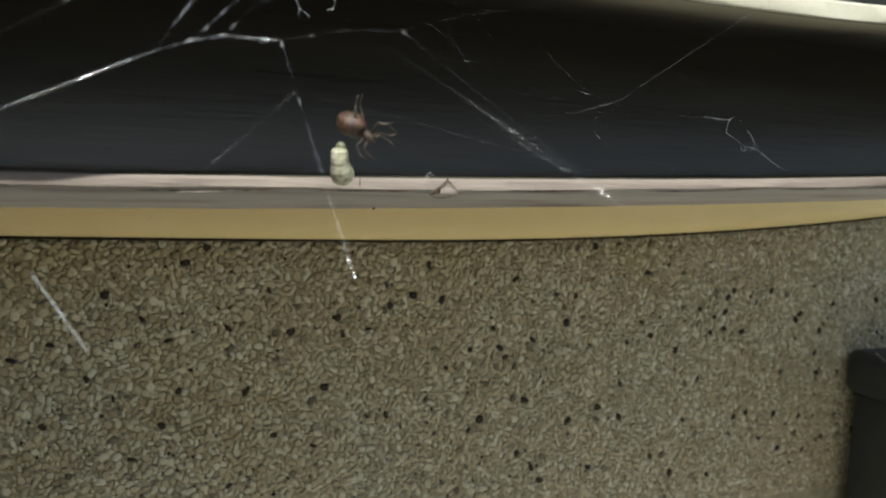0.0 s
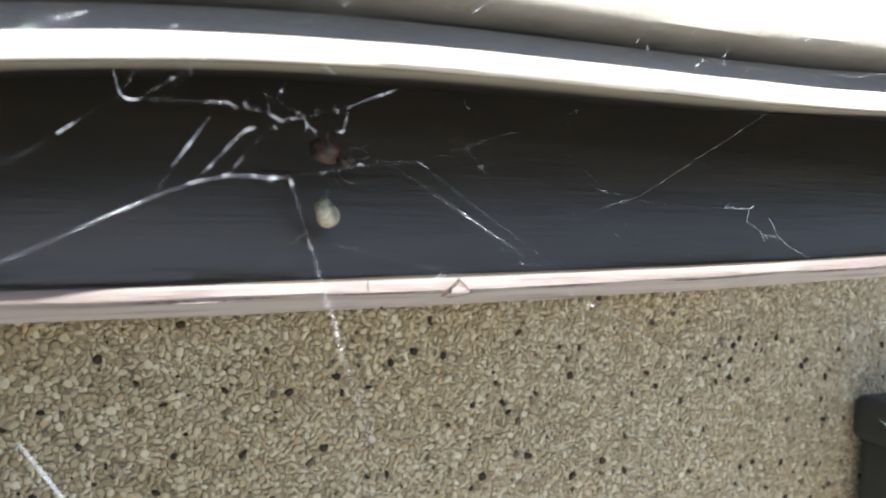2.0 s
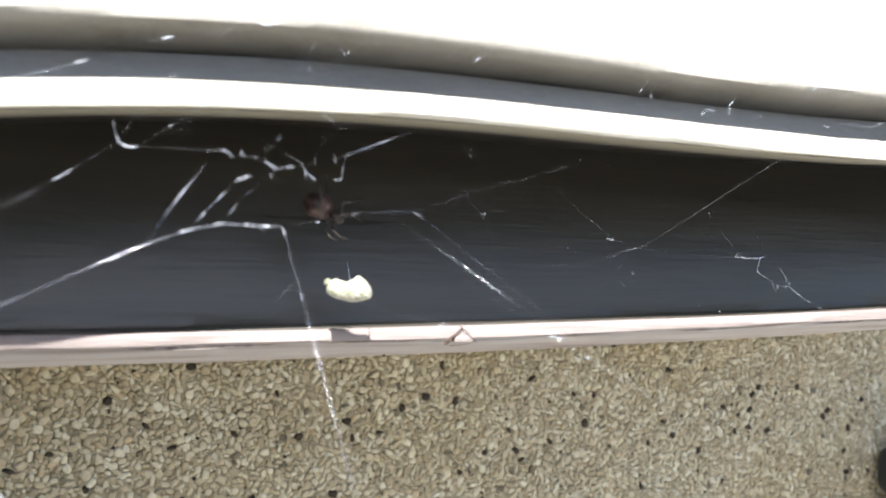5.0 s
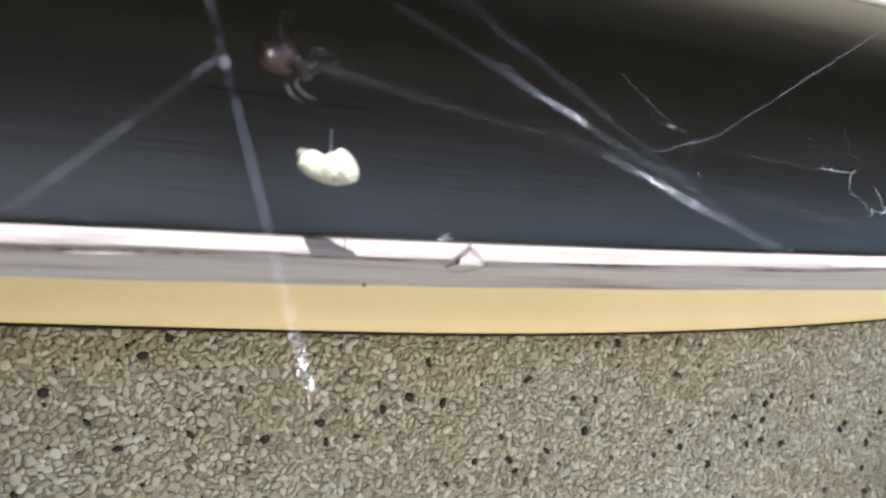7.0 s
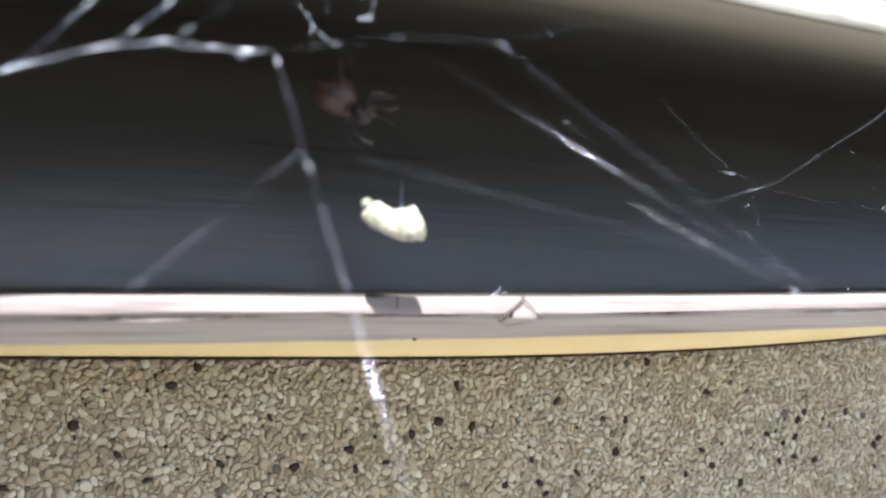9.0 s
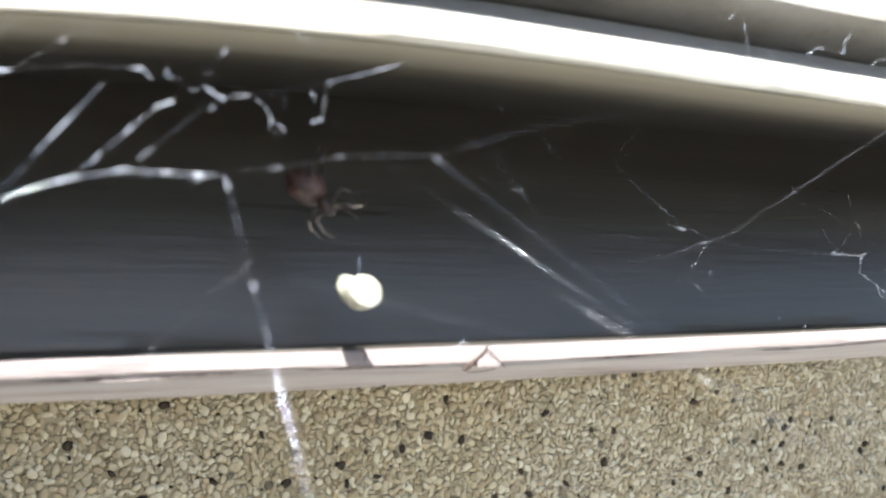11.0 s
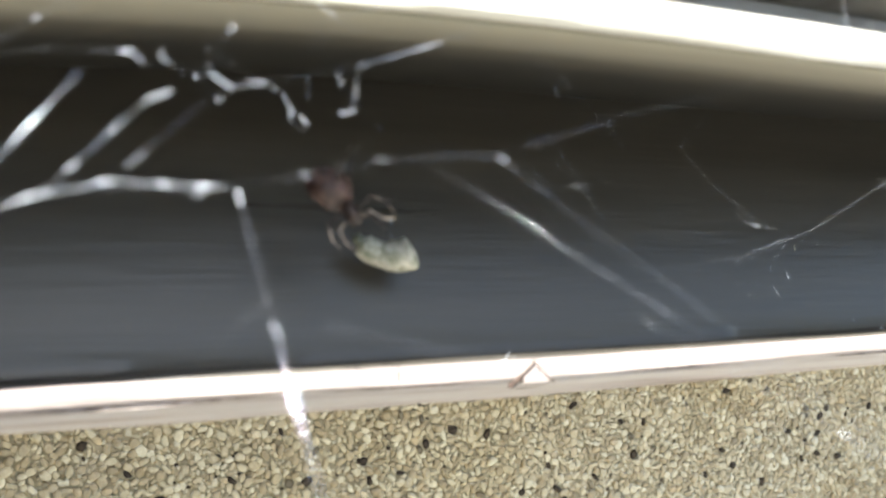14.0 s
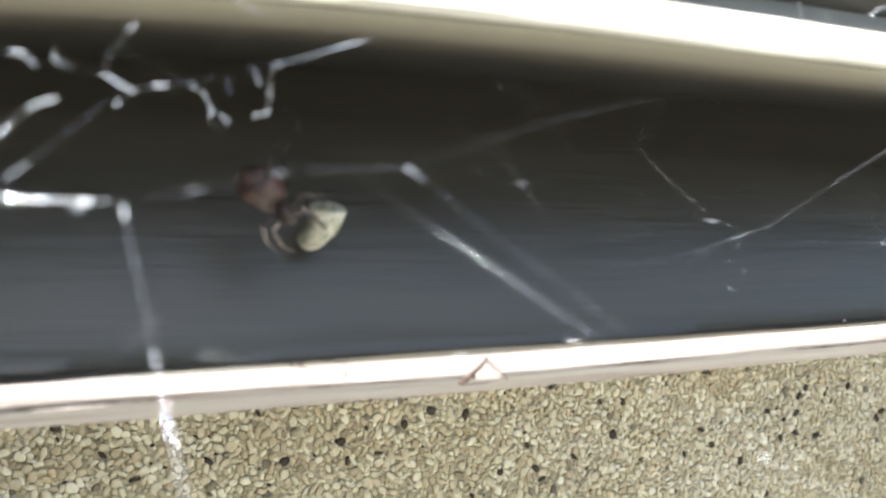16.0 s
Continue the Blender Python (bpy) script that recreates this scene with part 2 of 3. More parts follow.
# ---- ground and wall ----
ground = part("ground", box(-40, 40, -40, 40, -0.05, 0.0, 0), CONCRETE, None, "grey concrete paving before a pebble wall", False)
tagged(ground, kind="structure")
# unseen wall behind the camera, added to keep low sky off the recess
sky_block_south = part("sky_block_south", box(-6, 6, -1.75, -1.6, 0.0, 0.85, 0), CEMENT, None, "unseen brown wall added to block the low sky", False)
tagged(sky_block_south, kind="structure")
# out-of-view side wall, added dark to cut light from the left
light_block_west = part("light_block_west", box(-0.70, -0.55, -1.6, 0.788, 0.0, 1.3, 0), LIGHT_BLOCK, None, "unseen dark side wall added to dim the left", False)
tagged(light_block_west, kind="structure")
WALL_Y = 0.812
wall = part("wall_north", box(-2.5, 3.5, WALL_Y + 0.0014, WALL_Y + 0.2, 0.0, 1.6, 0), CEMENT, None, "exposed pebble wall in brown cement", False)
tagged(wall, kind="structure")


def band_low(x):
    """The height of the yellow board's bowed lower edge."""
    return 0.4365 + (0.075 * (x - 0.3) ** 2 if x > 0.3 else 0.01 * (x - 0.3) ** 2)


# cream-yellow board along the wall, with its rounded lower edge
ROUND = [(math.cos(radians(a)), math.sin(radians(a))) for a in (270, 259, 248, 236, 225, 214, 203, 191, 180)]
board_profile = [(0.811, 0.0)] + [(0.8055 + 0.0145 * c, 0.022 + 0.022 * s) for c, s in ROUND] + [(0.791, 0.6), (0.811, 0.6)]
yellow = part("wall_board", swept(board_profile, steps(-1.2, 1.8, 90), lambda x: (0, band_low(min(x, 1.2)))), YELLOW, None)
tagged(yellow, "smooth cream-yellow painted board along a pebble wall", "board", kind="structure")
# thin black strip along the board's lower edge
gap = part("edge_line", swept([(0.8115, -0.0024), (0.8052, -0.0024), (0.8030, 0.0004), (0.8115, 0.0012)], steps(-1.2, 1.8, 90), lambda x: (0, band_low(min(x, 1.2)))), BLACK_LINE, yellow, "thin black line along the lower edge")

# ---- the overhanging counter ----
counter = new("outdoor_counter")
tagged(counter, "cream timber counter with a black recess and bare timber rail", "counter")


def lip_shift(x):
    u = max(-0.17, min(0.19, x - 0.2))
    return 0.0, 0.006 * u - 0.15 * u * u + 1.1 * u ** 3


def rail_shift(x):
    u = max(-0.3, min(0.45, x - 0.2))
    return -0.0148 * u, 0.0285 * u + 0.0474 * u * u


XS = steps(-0.545, -0.1, 20)[:-1] + steps(-0.1, 0.6, 120) + steps(0.6, 0.95, 8)[1:]
lip_profile = [(0.3225, 0.5801), (0.3230, 0.5790), (0.3240, 0.5786), (0.3252, 0.5789), (0.3460, 0.5792), (0.3460, 0.5860), (0.3245, 0.5860), (0.3230, 0.5856), (0.3225, 0.5848)]
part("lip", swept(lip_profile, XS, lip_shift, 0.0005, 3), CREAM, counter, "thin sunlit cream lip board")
# hidden black plate, added so the lip throws no sunlight upwards
top_profile = [(0.3255, 0.5861), (0.3445, 0.5861), (0.3445, 0.5865), (0.3255, 0.5865)]
part("bounce_plate", swept(top_profile, XS, lip_shift), DARK_MATT, counter, "hidden black plate added to stop light bouncing off the lip")
groove_profile = [(0.3450, 0.5866), (0.3700, 0.5866), (0.3700, 0.5966), (0.3450, 0.5966)]
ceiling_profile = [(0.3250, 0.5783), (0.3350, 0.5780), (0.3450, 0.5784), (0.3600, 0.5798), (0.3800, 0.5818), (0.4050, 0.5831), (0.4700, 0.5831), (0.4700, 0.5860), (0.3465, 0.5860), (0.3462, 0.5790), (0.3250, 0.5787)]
# the fall-off of light into the recess is painted into this colour
part("recess_ceiling", swept(ceiling_profile, XS, lip_shift, 0.0003, 4), UNDERSIDE, counter, "cream underside with the recess shade painted in, darker inwards")
part("groove", swept(groove_profile, XS, lip_shift), GREY, counter, "dark grey groove above the lip")
front_profile = [(0.4500, 0.5968), (0.3455, 0.5968), (0.3380, 0.5982), (0.3310, 0.6000), (0.3268, 0.6014), (0.3252, 0.6024), (0.3245, 0.6040), (0.3243, 0.6072), (0.3242, 0.6292), (0.3242, 0.8500), (0.4500, 0.8500)]
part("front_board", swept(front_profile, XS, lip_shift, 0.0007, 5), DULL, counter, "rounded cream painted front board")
# unseen top, added at a height that keeps sun off the lower wall
part("shade_top", box(-0.547, 1.0, 0.315, 0.455, 0.8502, 0.88, 0.004), CREAM, counter)
cove_profile = [(0.3842, 0.5077), (0.3846, 0.5083), (0.3878, 0.5087), (0.3885, 0.5095), (0.3889, 0.5125), (0.3896, 0.5160), (0.3922, 0.5250), (0.3958, 0.5370), (0.4000, 0.5500), (0.4050, 0.5650), (0.4110, 0.583), (0.4190, 0.606), (0.445, 0.606), (0.445, 0.4982), (0.402, 0.4982), (0.39, 0.503)]
part("back_panel", swept(cove_profile, XS, rail_shift, 0.0004, 8), DARK, counter, "black painted recess with brush streaks")
face_profile = [(0.3832, 0.5033), (0.3818, 0.5036), (0.3815, 0.5042), (0.3815, 0.5071), (0.3820, 0.5079), (0.3832, 0.5081), (0.3860, 0.5074), (0.3860, 0.5033)]
part("rail_face", swept(face_profile, XS, rail_shift, 0.0005, 11), PINK, counter, "bare pink-white timber edge in sunlight")
seam_profile = [(0.3838, 0.5035), (0.3836, 0.5030), (0.3840, 0.5024), (0.386, 0.5024), (0.386, 0.5035)]
part("seam", swept(seam_profile, XS, rail_shift, 0.0012, 17), CRACK, counter, "dark brown crack along the rail")
under_profile = [(0.3835, 0.5032), (0.3845, 0.5018), (0.3925, 0.4976), (0.3985, 0.4947), (0.4000, 0.4946), (0.4015, 0.4952), (0.44, 0.4972), (0.388, 0.5032)]
part("rail_underside", swept(under_profile, XS, rail_shift, 0.0005, 11), RAIL_GREY, counter, "weathered grey underside of the rail")
part("splinter", box(0.1985, 0.2064, 0.3812, 0.3842, 0.5019, 0.5042, 0.0004), PINK, counter, "pale raised splinter on the timber edge")
for x in (-0.52, 0.90):
    part("leg", box(x, x + 0.035, 0.405, 0.44, 0.0, 0.4945, 0.002), CREAM, counter)

# ---- dark bin by the wall ----
bin_thing = new("dark_bin")
tagged(bin_thing, "charcoal plastic bin with a rounded lid by the wall", "bin")
part("body", box(0.948, 1.21, 0.72, 0.795, 0.0, 0.252, 0.006, 3), BIN, bin_thing)
part("lid", box(0.938, 1.226, 0.706, 0.808, 0.248, 0.304, 0.014, 4), BIN, bin_thing, "rounded charcoal lid")

# ---- spider, its prey and its web ----
web = new("spider_web")
tagged(web, "tangled white spider web slung before a black recess", "web")


bead_rng = random.Random(5)
drop_bm = bmesh.new()
bmesh.ops.create_icosphere(drop_bm, subdivisions=1, radius=1.0)
DROP = bpy.data.meshes.new("glue_drop")
drop_bm.to_mesh(DROP)
drop_bm.free()
DROP.materials.append(SILK_KNOT)


def thread(points, thick=0.13, material=None, beads=()):
    """A silk thread through a few knots (m), thick in mm; beads: (share of the length, half its share, factor) of matted, brighter stretches."""
    pts = [Vector(p) for p in points]
    total = sum((b - a).length for a, b in zip(pts, pts[1:]))
    fine, radii, shares, gone = [], [], [], 0.0
    for a, b in zip(pts, pts[1:]):
        seg = (b - a).length
        n = max(3, int(seg / 0.0012))
        for i in range(n + (b is pts[-1])):
            s = i / n
            share = (gone + s * seg) / total
            fine.append(a + (b - a) * s)
            radii.append(0.36 * thick / 1000 * (1 + (0.0 if material is SILK_SHEET else 0.12) * noise.noise(Vector((share * 40, thick * 50, len(pts))))))
            shares.append(share)
        gone += seg
    ob = part("thread", tube(fine, radii, 12), material or SILK, web)
    if material not in (SILK_FAINT, SILK_SHEET, SILK_GLINT):
        for _ in range(int(total / 0.007)):
            k = bead_rng.randrange(len(fine))
            r = thick / 1000 * bead_rng.uniform(0.45, 1.0)
            drop = new("glue_drop", DROP)
            drop.parent = ob
            drop.matrix_basis = Matrix.Translation(fine[k] + Vector((0, -radii[k], 0))) @ Matrix.Diagonal((r, r, r * 1.5, 1))
    for at, half, factor in beads:
        steps_at = [at + half * (k / 4 - 1) * 1.3 for k in range(9)]
        line = []
        for q in steps_at:
            q = min(max(q, 0.0), 0.999)
            k = next(i for i in range(len(shares) - 1) if shares[i] <= q <= shares[i + 1])
            w = (q - shares[k]) / max(1e-9, shares[k + 1] - shares[k])
            line.append(fine[k].lerp(fine[k + 1], w) + Vector((1e-6 * len(line), 0, 1e-6 * len(line))))
        fat = [0.52 * thick / 1000 * factor * (0.35 + 0.65 * math.sin(math.pi * k / 8)) * (1 + 0.5 * noise.noise(Vector((k * 1.7, at * 30, factor)))) for k in range(9)]
        part("silk_knot", tube(line, fat, 12), SILK_KNOT, ob)
    return ob


# the bridge thread, from the outer left through two knots to the lip
thread([(0.0, 0.288, 0.4990), (0.030, 0.2885, 0.5135), (0.0609, 0.290, 0.5284), (0.0730, 0.2905, 0.5345), (0.0830, 0.291, 0.5392), (0.0920, 0.2915, 0.5428), (0.0995, 0.292, 0.5446)], 0.115, SILK, ((0.78, 0.02, 1.6), (0.93, 0.015, 1.8)))
thread([(0.0960, 0.2915, 0.5438), (0.0995, 0.292, 0.5448), (0.1050, 0.2915, 0.5447), (0.1102, 0.2907, 0.5446), (0.1133, 0.2893, 0.5448)], 0.145, SILK, ((0.22, 0.07, 1.8), (0.55, 0.04, 1.4), (0.80, 0.03, 1.9)))
thread([(0.0945, 0.2914, 0.5436), (0.1000, 0.2921, 0.5441), (0.1060, 0.2916, 0.5444), (0.1120, 0.2900, 0.5445)], 0.09, SILK_DIM)
thread([(0.1085, 0.2905, 0.5446), (0.1090, 0.2903, 0.5435), (0.1098, 0.2905, 0.5437), (0.1100, 0.2907, 0.5446)], 0.08, SILK_KNOT)
thread([(0.1133, 0.2893, 0.5448), (0.1212, 0.2863, 0.5462), (0.1308, 0.2868, 0.5486), (0.1370, 0.2867, 0.5493), (0.1458, 0.2865, 0.5499)], 0.09, SILK_FAINT, ((0.25, 0.012, 1.1), (0.54, 0.012, 1.2)))
thread([(0.1458, 0.2865, 0.5499), (0.1655, 0.2885, 0.5567), (0.1930, 0.3010, 0.5640), (0.2192, 0.3161, 0.5735), (0.2320, 0.3228, 0.5790)], 0.09, SILK_FAINT)
# threads that run down towards the ground before the rail
thread([(0.1137, 0.2903, 0.5448), (0.1160, 0.2837, 0.5340), (0.1182, 0.2772, 0.5233)], 0.10, SILK_DIM, ((0.06, 0.03, 1.5), (0.75, 0.02, 1.5)))
thread([(0.1182, 0.2772, 0.5233), (0.1198, 0.2725, 0.5157), (0.1208, 0.2696, 0.5108), (0.1223, 0.2651, 0.5035), (0.1246, 0.2583, 0.4924), (0.1254, 0.2560, 0.4886)], 0.19, SILK_SHEET)
thread([(0.1458, 0.2865, 0.5499), (0.1574, 0.2829, 0.5412), (0.1664, 0.2795, 0.5346), (0.1857, 0.2722, 0.5200), (0.2080, 0.2640, 0.5032)], 0.09, SILK_DIM, ((0.006, 0.012, 1.4),))
# next two threads: glints put in as thicker, denser stretches between faint ones
thread([(0.1433, 0.3035, 0.5500), (0.1600, 0.2901, 0.5372)], 0.08, SILK_FAINT)
thread([(0.1600, 0.2901, 0.5372), (0.1735, 0.2793, 0.5269)], 0.12, SILK_DIM)
thread([(0.1735, 0.2793, 0.5269), (0.1827, 0.2720, 0.5198), (0.1890, 0.2669, 0.5150)], 0.10, SILK_FAINT)
thread([(0.1690, 0.2877, 0.5286), (0.1772, 0.2803, 0.5230)], 0.08, SILK_FAINT)
thread([(0.1772, 0.2803, 0.5230), (0.1887, 0.2699, 0.5150), (0.2018, 0.2581, 0.5060)], 0.14, SILK_DIM, ((0.45, 0.01, 1.4),))
thread([(0.1179, 0.2890, 0.5318), (0.1050, 0.2900, 0.5195), (0.0940, 0.2890, 0.5091), (0.0800, 0.2880, 0.4960)], 0.20, SILK_FAINT)
thread([(0.1214, 0.2757, 0.5299), (0.1452, 0.2681, 0.5246), (0.1745, 0.2587, 0.5180), (0.2000, 0.2505, 0.5123)], 0.095, SILK_FAINT)
thread([(0.0540, 0.2907, 0.4860), (0.0633, 0.2949, 0.4700), (0.0700, 0.2980, 0.4580)], 0.10, SILK_DIM)
# sun glint of the thread above, put in as a thicker, denser stretch
thread([(0.0553, 0.2913, 0.4836), (0.0600, 0.2934, 0.4756), (0.0675, 0.2968, 0.4627)], 0.38, SILK_GLINT, ((0.45, 0.16, 1.2),))
thread([(0.2000, 0.270, 0.4330), (0.1980, 0.270, 0.4210)], 0.14, SILK_KNOT)
thread([(0.4100, 0.360, 0.4450), (0.4170, 0.360, 0.4400), (0.4460, 0.360, 0.4200), (0.4700, 0.360, 0.4030)], 0.16, SILK_DIM, ((0.16, 0.02, 1.5),))
thread([(0.1254, 0.2560, 0.4886), (0.1330, 0.2330, 0.4500)], 0.07, SILK_FAINT)
thread([(0.2018, 0.2581, 0.5060), (0.2178, 0.2438, 0.4950), (0.2400, 0.2240, 0.4800)], 0.07, SILK_FAINT)
# side threads of the bridge
thread([(0.0830, 0.2910, 0.5392), (0.0893, 0.2975, 0.5490), (0.0964, 0.3005, 0.5589)], 0.09, SILK_DIM)
thread([(0.0872, 0.2960, 0.5462), (0.0893, 0.2975, 0.5490), (0.0945, 0.3000, 0.5563)], 0.13, SILK, ((0.45, 0.2, 1.3),))
thread([(0.0925, 0.2918, 0.5430), (0.0940, 0.2950, 0.5447), (0.1015, 0.2985, 0.5530), (0.1040, 0.2988, 0.5556), (0.1067, 0.2982, 0.5566)], 0.13, SILK_DIM, ((0.92, 0.07, 1.7), (0.6, 0.03, 1.4), (0.3, 0.03, 1.4)))
thread([(0.0995, 0.2920, 0.5446), (0.1050, 0.3011, 0.5504), (0.1120, 0.3050, 0.5575)], 0.09, SILK_FAINT, ((0.3, 0.08, 1.6),))
# the bright hook under the lip and what it holds
thread([(0.0748, 0.3250, 0.5702), (0.0756, 0.3250, 0.5668), (0.0765, 0.3248, 0.5643), (0.0781, 0.3244, 0.5634), (0.0800, 0.3242, 0.5632), (0.0812, 0.3240, 0.5636)], 0.13, SILK_KNOT, ((0.70, 0.20, 2.4),))
thread([(0.0765, 0.3248, 0.5645), (0.0785, 0.3235, 0.5680), (0.0808, 0.3225, 0.5722), (0.0826, 0.3220, 0.5746), (0.0840, 0.3226, 0.5775)], 0.10, SILK_DIM)
thread([(0.0802, 0.3225, 0.5715), (0.0815, 0.3222, 0.5705), (0.0820, 0.3222, 0.5716), (0.0808, 0.3224, 0.5728)], 0.06, SILK_DIM)
thread([(0.0812, 0.3240, 0.5636), (0.0865, 0.3230, 0.5675), (0.0920, 0.3218, 0.5715), (0.0968, 0.3207, 0.5748), (0.0995, 0.3226, 0.5770)], 0.10, SILK_DIM, ((0.42, 0.02, 1.5), (0.88, 0.05, 1.5)))
thread([(0.0765, 0.3248, 0.5643), (0.0680, 0.3225, 0.5580), (0.0588, 0.3200, 0.5511), (0.0400, 0.3170, 0.5390)], 0.07, SILK_FAINT, ((0.36, 0.05, 2.2),))
# the beaded tangle between hook and spider
thread([(0.0812, 0.3240, 0.5636), (0.0919, 0.3103, 0.5629), (0.1019, 0.3078, 0.5630), (0.1035, 0.3080, 0.5616)], 0.10, SILK_DIM, ((0.94, 0.05, 1.8),))
thread([(0.1035, 0.3080, 0.5616), (0.1056, 0.3073, 0.5623)], 0.06, SILK_FAINT)
thread([(0.1059, 0.3072, 0.5642), (0.1056, 0.3073, 0.5623), (0.1079, 0.3084, 0.5617)], 0.12, SILK_DIM, ((0.45, 0.2, 1.4),))
thread([(0.1079, 0.3084, 0.5617), (0.1117, 0.3060, 0.5608)], 0.06, SILK_FAINT)
thread([(0.1122, 0.3090, 0.5645), (0.1114, 0.3065, 0.5615), (0.1117, 0.3060, 0.5608), (0.1148, 0.3067, 0.5591), (0.1170, 0.3062, 0.5598), (0.1199, 0.3060, 0.5602)], 0.12, SILK_DIM, ((0.48, 0.13, 1.7), (0.85, 0.05, 1.3)))
thread([(0.1148, 0.3067, 0.5591), (0.1135, 0.3060, 0.5582), (0.1130, 0.3055, 0.5569)], 0.09, SILK_DIM, ((0.9, 0.2, 2.0),))
thread([(0.1199, 0.3060, 0.5602), (0.1265, 0.3070, 0.5622), (0.1332, 0.3080, 0.5642)], 0.07, SILK_FAINT)
thread([(0.1148, 0.3067, 0.5591), (0.1210, 0.3180, 0.5612), (0.1258, 0.3297, 0.5628)], 0.06, SILK_FAINT)
thread([(0.1125, 0.3240, 0.5680), (0.1190, 0.3270, 0.5655), (0.1258, 0.3297, 0.5628)], 0.08, SILK_FAINT, ((0.9, 0.05, 1.5),))
thread([(0.1258, 0.3297, 0.5628), (0.1272, 0.3292, 0.5601), (0.1268, 0.3293, 0.5581), (0.1282, 0.3293, 0.5574)], 0.15, SILK_DIM, ((0.1, 0.1, 1.4), (0.5, 0.18, 1.5)))
thread([(0.1272, 0.3292, 0.5601), (0.1286, 0.3293, 0.5592), (0.1300, 0.3293, 0.5580), (0.1283, 0.3299, 0.5562)], 0.13, SILK_DIM, ((0.45, 0.15, 1.5),))
thread([(0.1298, 0.3295, 0.5655), (0.1298, 0.3293, 0.5625)], 0.10, SILK_DIM)
thread([(0.1600, 0.3226, 0.5785), (0.1545, 0.3150, 0.5734), (0.1470, 0.3134, 0.5699)], 0.09, SILK_FAINT)
thread([(0.1490, 0.3138, 0.5708), (0.1400, 0.3105, 0.5670), (0.1332, 0.3080, 0.5642)], 0.12, SILK, ((0.25, 0.2, 1.2), (0.97, 0.03, 1.6)))
thread([(0.1332, 0.3080, 0.5642), (0.1332, 0.3101, 0.5607), (0.1330, 0.3111, 0.5579), (0.1312, 0.3116, 0.5575)], 0.12, SILK_DIM, ((0.45, 0.14, 1.3), (0.77, 0.06, 1.6), (0.97, 0.04, 1.6)))
thread([(0.1330, 0.3111, 0.5579), (0.1350, 0.3260, 0.5545), (0.1365, 0.3400, 0.5520)], 0.07, SILK_FAINT)
thread([(0.1290, 0.3213, 0.5766), (0.1365, 0.3210, 0.5720)], 0.09, SILK_FAINT, ((0.3, 0.2, 1.4),))
# fine threads before the middle of the recess
thread([(0.1760, 0.330, 0.5600), (0.1850, 0.330, 0.5490), (0.1900, 0.330, 0.5410), (0.189, 0.330, 0.5370)], 0.11, SILK_FAINT)
thread([(0.1770, 0.340, 0.5770), (0.1800, 0.340, 0.5735), (0.1840, 0.340, 0.5690)], 0.08, SILK_FAINT, ((0.95, 0.08, 1.6),))
thread([(0.1710, 0.330, 0.5770), (0.1810, 0.330, 0.5690), (0.1960, 0.330, 0.5560)], 0.07, SILK_FAINT)
thread([(0.1710, 0.340, 0.5640), (0.1810, 0.340, 0.5580), (0.1950, 0.340, 0.5450)], 0.07, SILK_FAINT)
thread([(0.1905, 0.379, 0.5082), (0.1918, 0.379, 0.5090), (0.1932, 0.379, 0.5104)], 0.2, SILK_KNOT)
thread([(0.1912, 0.379, 0.5080), (0.1935, 0.379, 0.5092), (0.1950, 0.379, 0.5093)], 0.12, SILK_KNOT)
# the taut thread up to the lip and the tangle round its foot
thread([(0.2442, 0.3532, 0.5368), (0.2520, 0.3535, 0.5395), (0.2589, 0.3525, 0.5416), (0.2612, 0.3500, 0.5428), (0.2640, 0.3473, 0.5456), (0.2850, 0.3340, 0.5640), (0.3030, 0.3223, 0.5800)], 0.09, SILK, ((0.14, 0.012, 1.8),))
thread([(0.2235, 0.3524, 0.5619), (0.2330, 0.3530, 0.5545), (0.2475, 0.3530, 0.5452), (0.2589, 0.3530, 0.5414)], 0.08, SILK_DIM)
thread([(0.2410, 0.3530, 0.5472), (0.2440, 0.3530, 0.5448), (0.2490, 0.3530, 0.5440)], 0.10, SILK_DIM, ((0.8, 0.15, 1.5),))
thread([(0.2290, 0.3520, 0.5640), (0.2235, 0.3524, 0.5619), (0.2320, 0.3500, 0.5730)], 0.10, SILK_FAINT)
thread([(0.2589, 0.3530, 0.5413), (0.2780, 0.3560, 0.5398), (0.2960, 0.3580, 0.5392), (0.3113, 0.3589, 0.5393)], 0.10, SILK_FAINT)
thread([(0.2589, 0.3530, 0.5413), (0.2610, 0.3530, 0.5370)], 0.06, SILK_FAINT)
thread([(0.2190, 0.352, 0.5330), (0.2330, 0.352, 0.5350), (0.2442, 0.3532, 0.5368)], 0.10, SILK_FAINT)
thread([(0.2930, 0.359, 0.5600), (0.3040, 0.359, 0.5495), (0.3125, 0.359, 0.5412)], 0.09, SILK_FAINT)
thread([(0.3145, 0.3590, 0.5413), (0.3118, 0.3589, 0.5398), (0.3113, 0.3589, 0.5393), (0.3140, 0.3589, 0.5391), (0.3160, 0.3590, 0.5402), (0.3152, 0.3590, 0.5391), (0.3242, 0.3589, 0.5391), (0.3269, 0.3590, 0.5405)], 0.12, SILK_KNOT, ((0.12, 0.07, 1.3), (0.95, 0.05, 1.5)))
thread([(0.3242, 0.3589, 0.5391), (0.3235, 0.3590, 0.5336), (0.3270, 0.3591, 0.5320), (0.3321, 0.3593, 0.5298), (0.3330, 0.3594, 0.5275), (0.3344, 0.3596, 0.5258), (0.3362, 0.3597, 0.5268), (0.3350, 0.3597, 0.5282), (0.3390, 0.3598, 0.5277), (0.3417, 0.3598, 0.5280)], 0.10, SILK_KNOT)
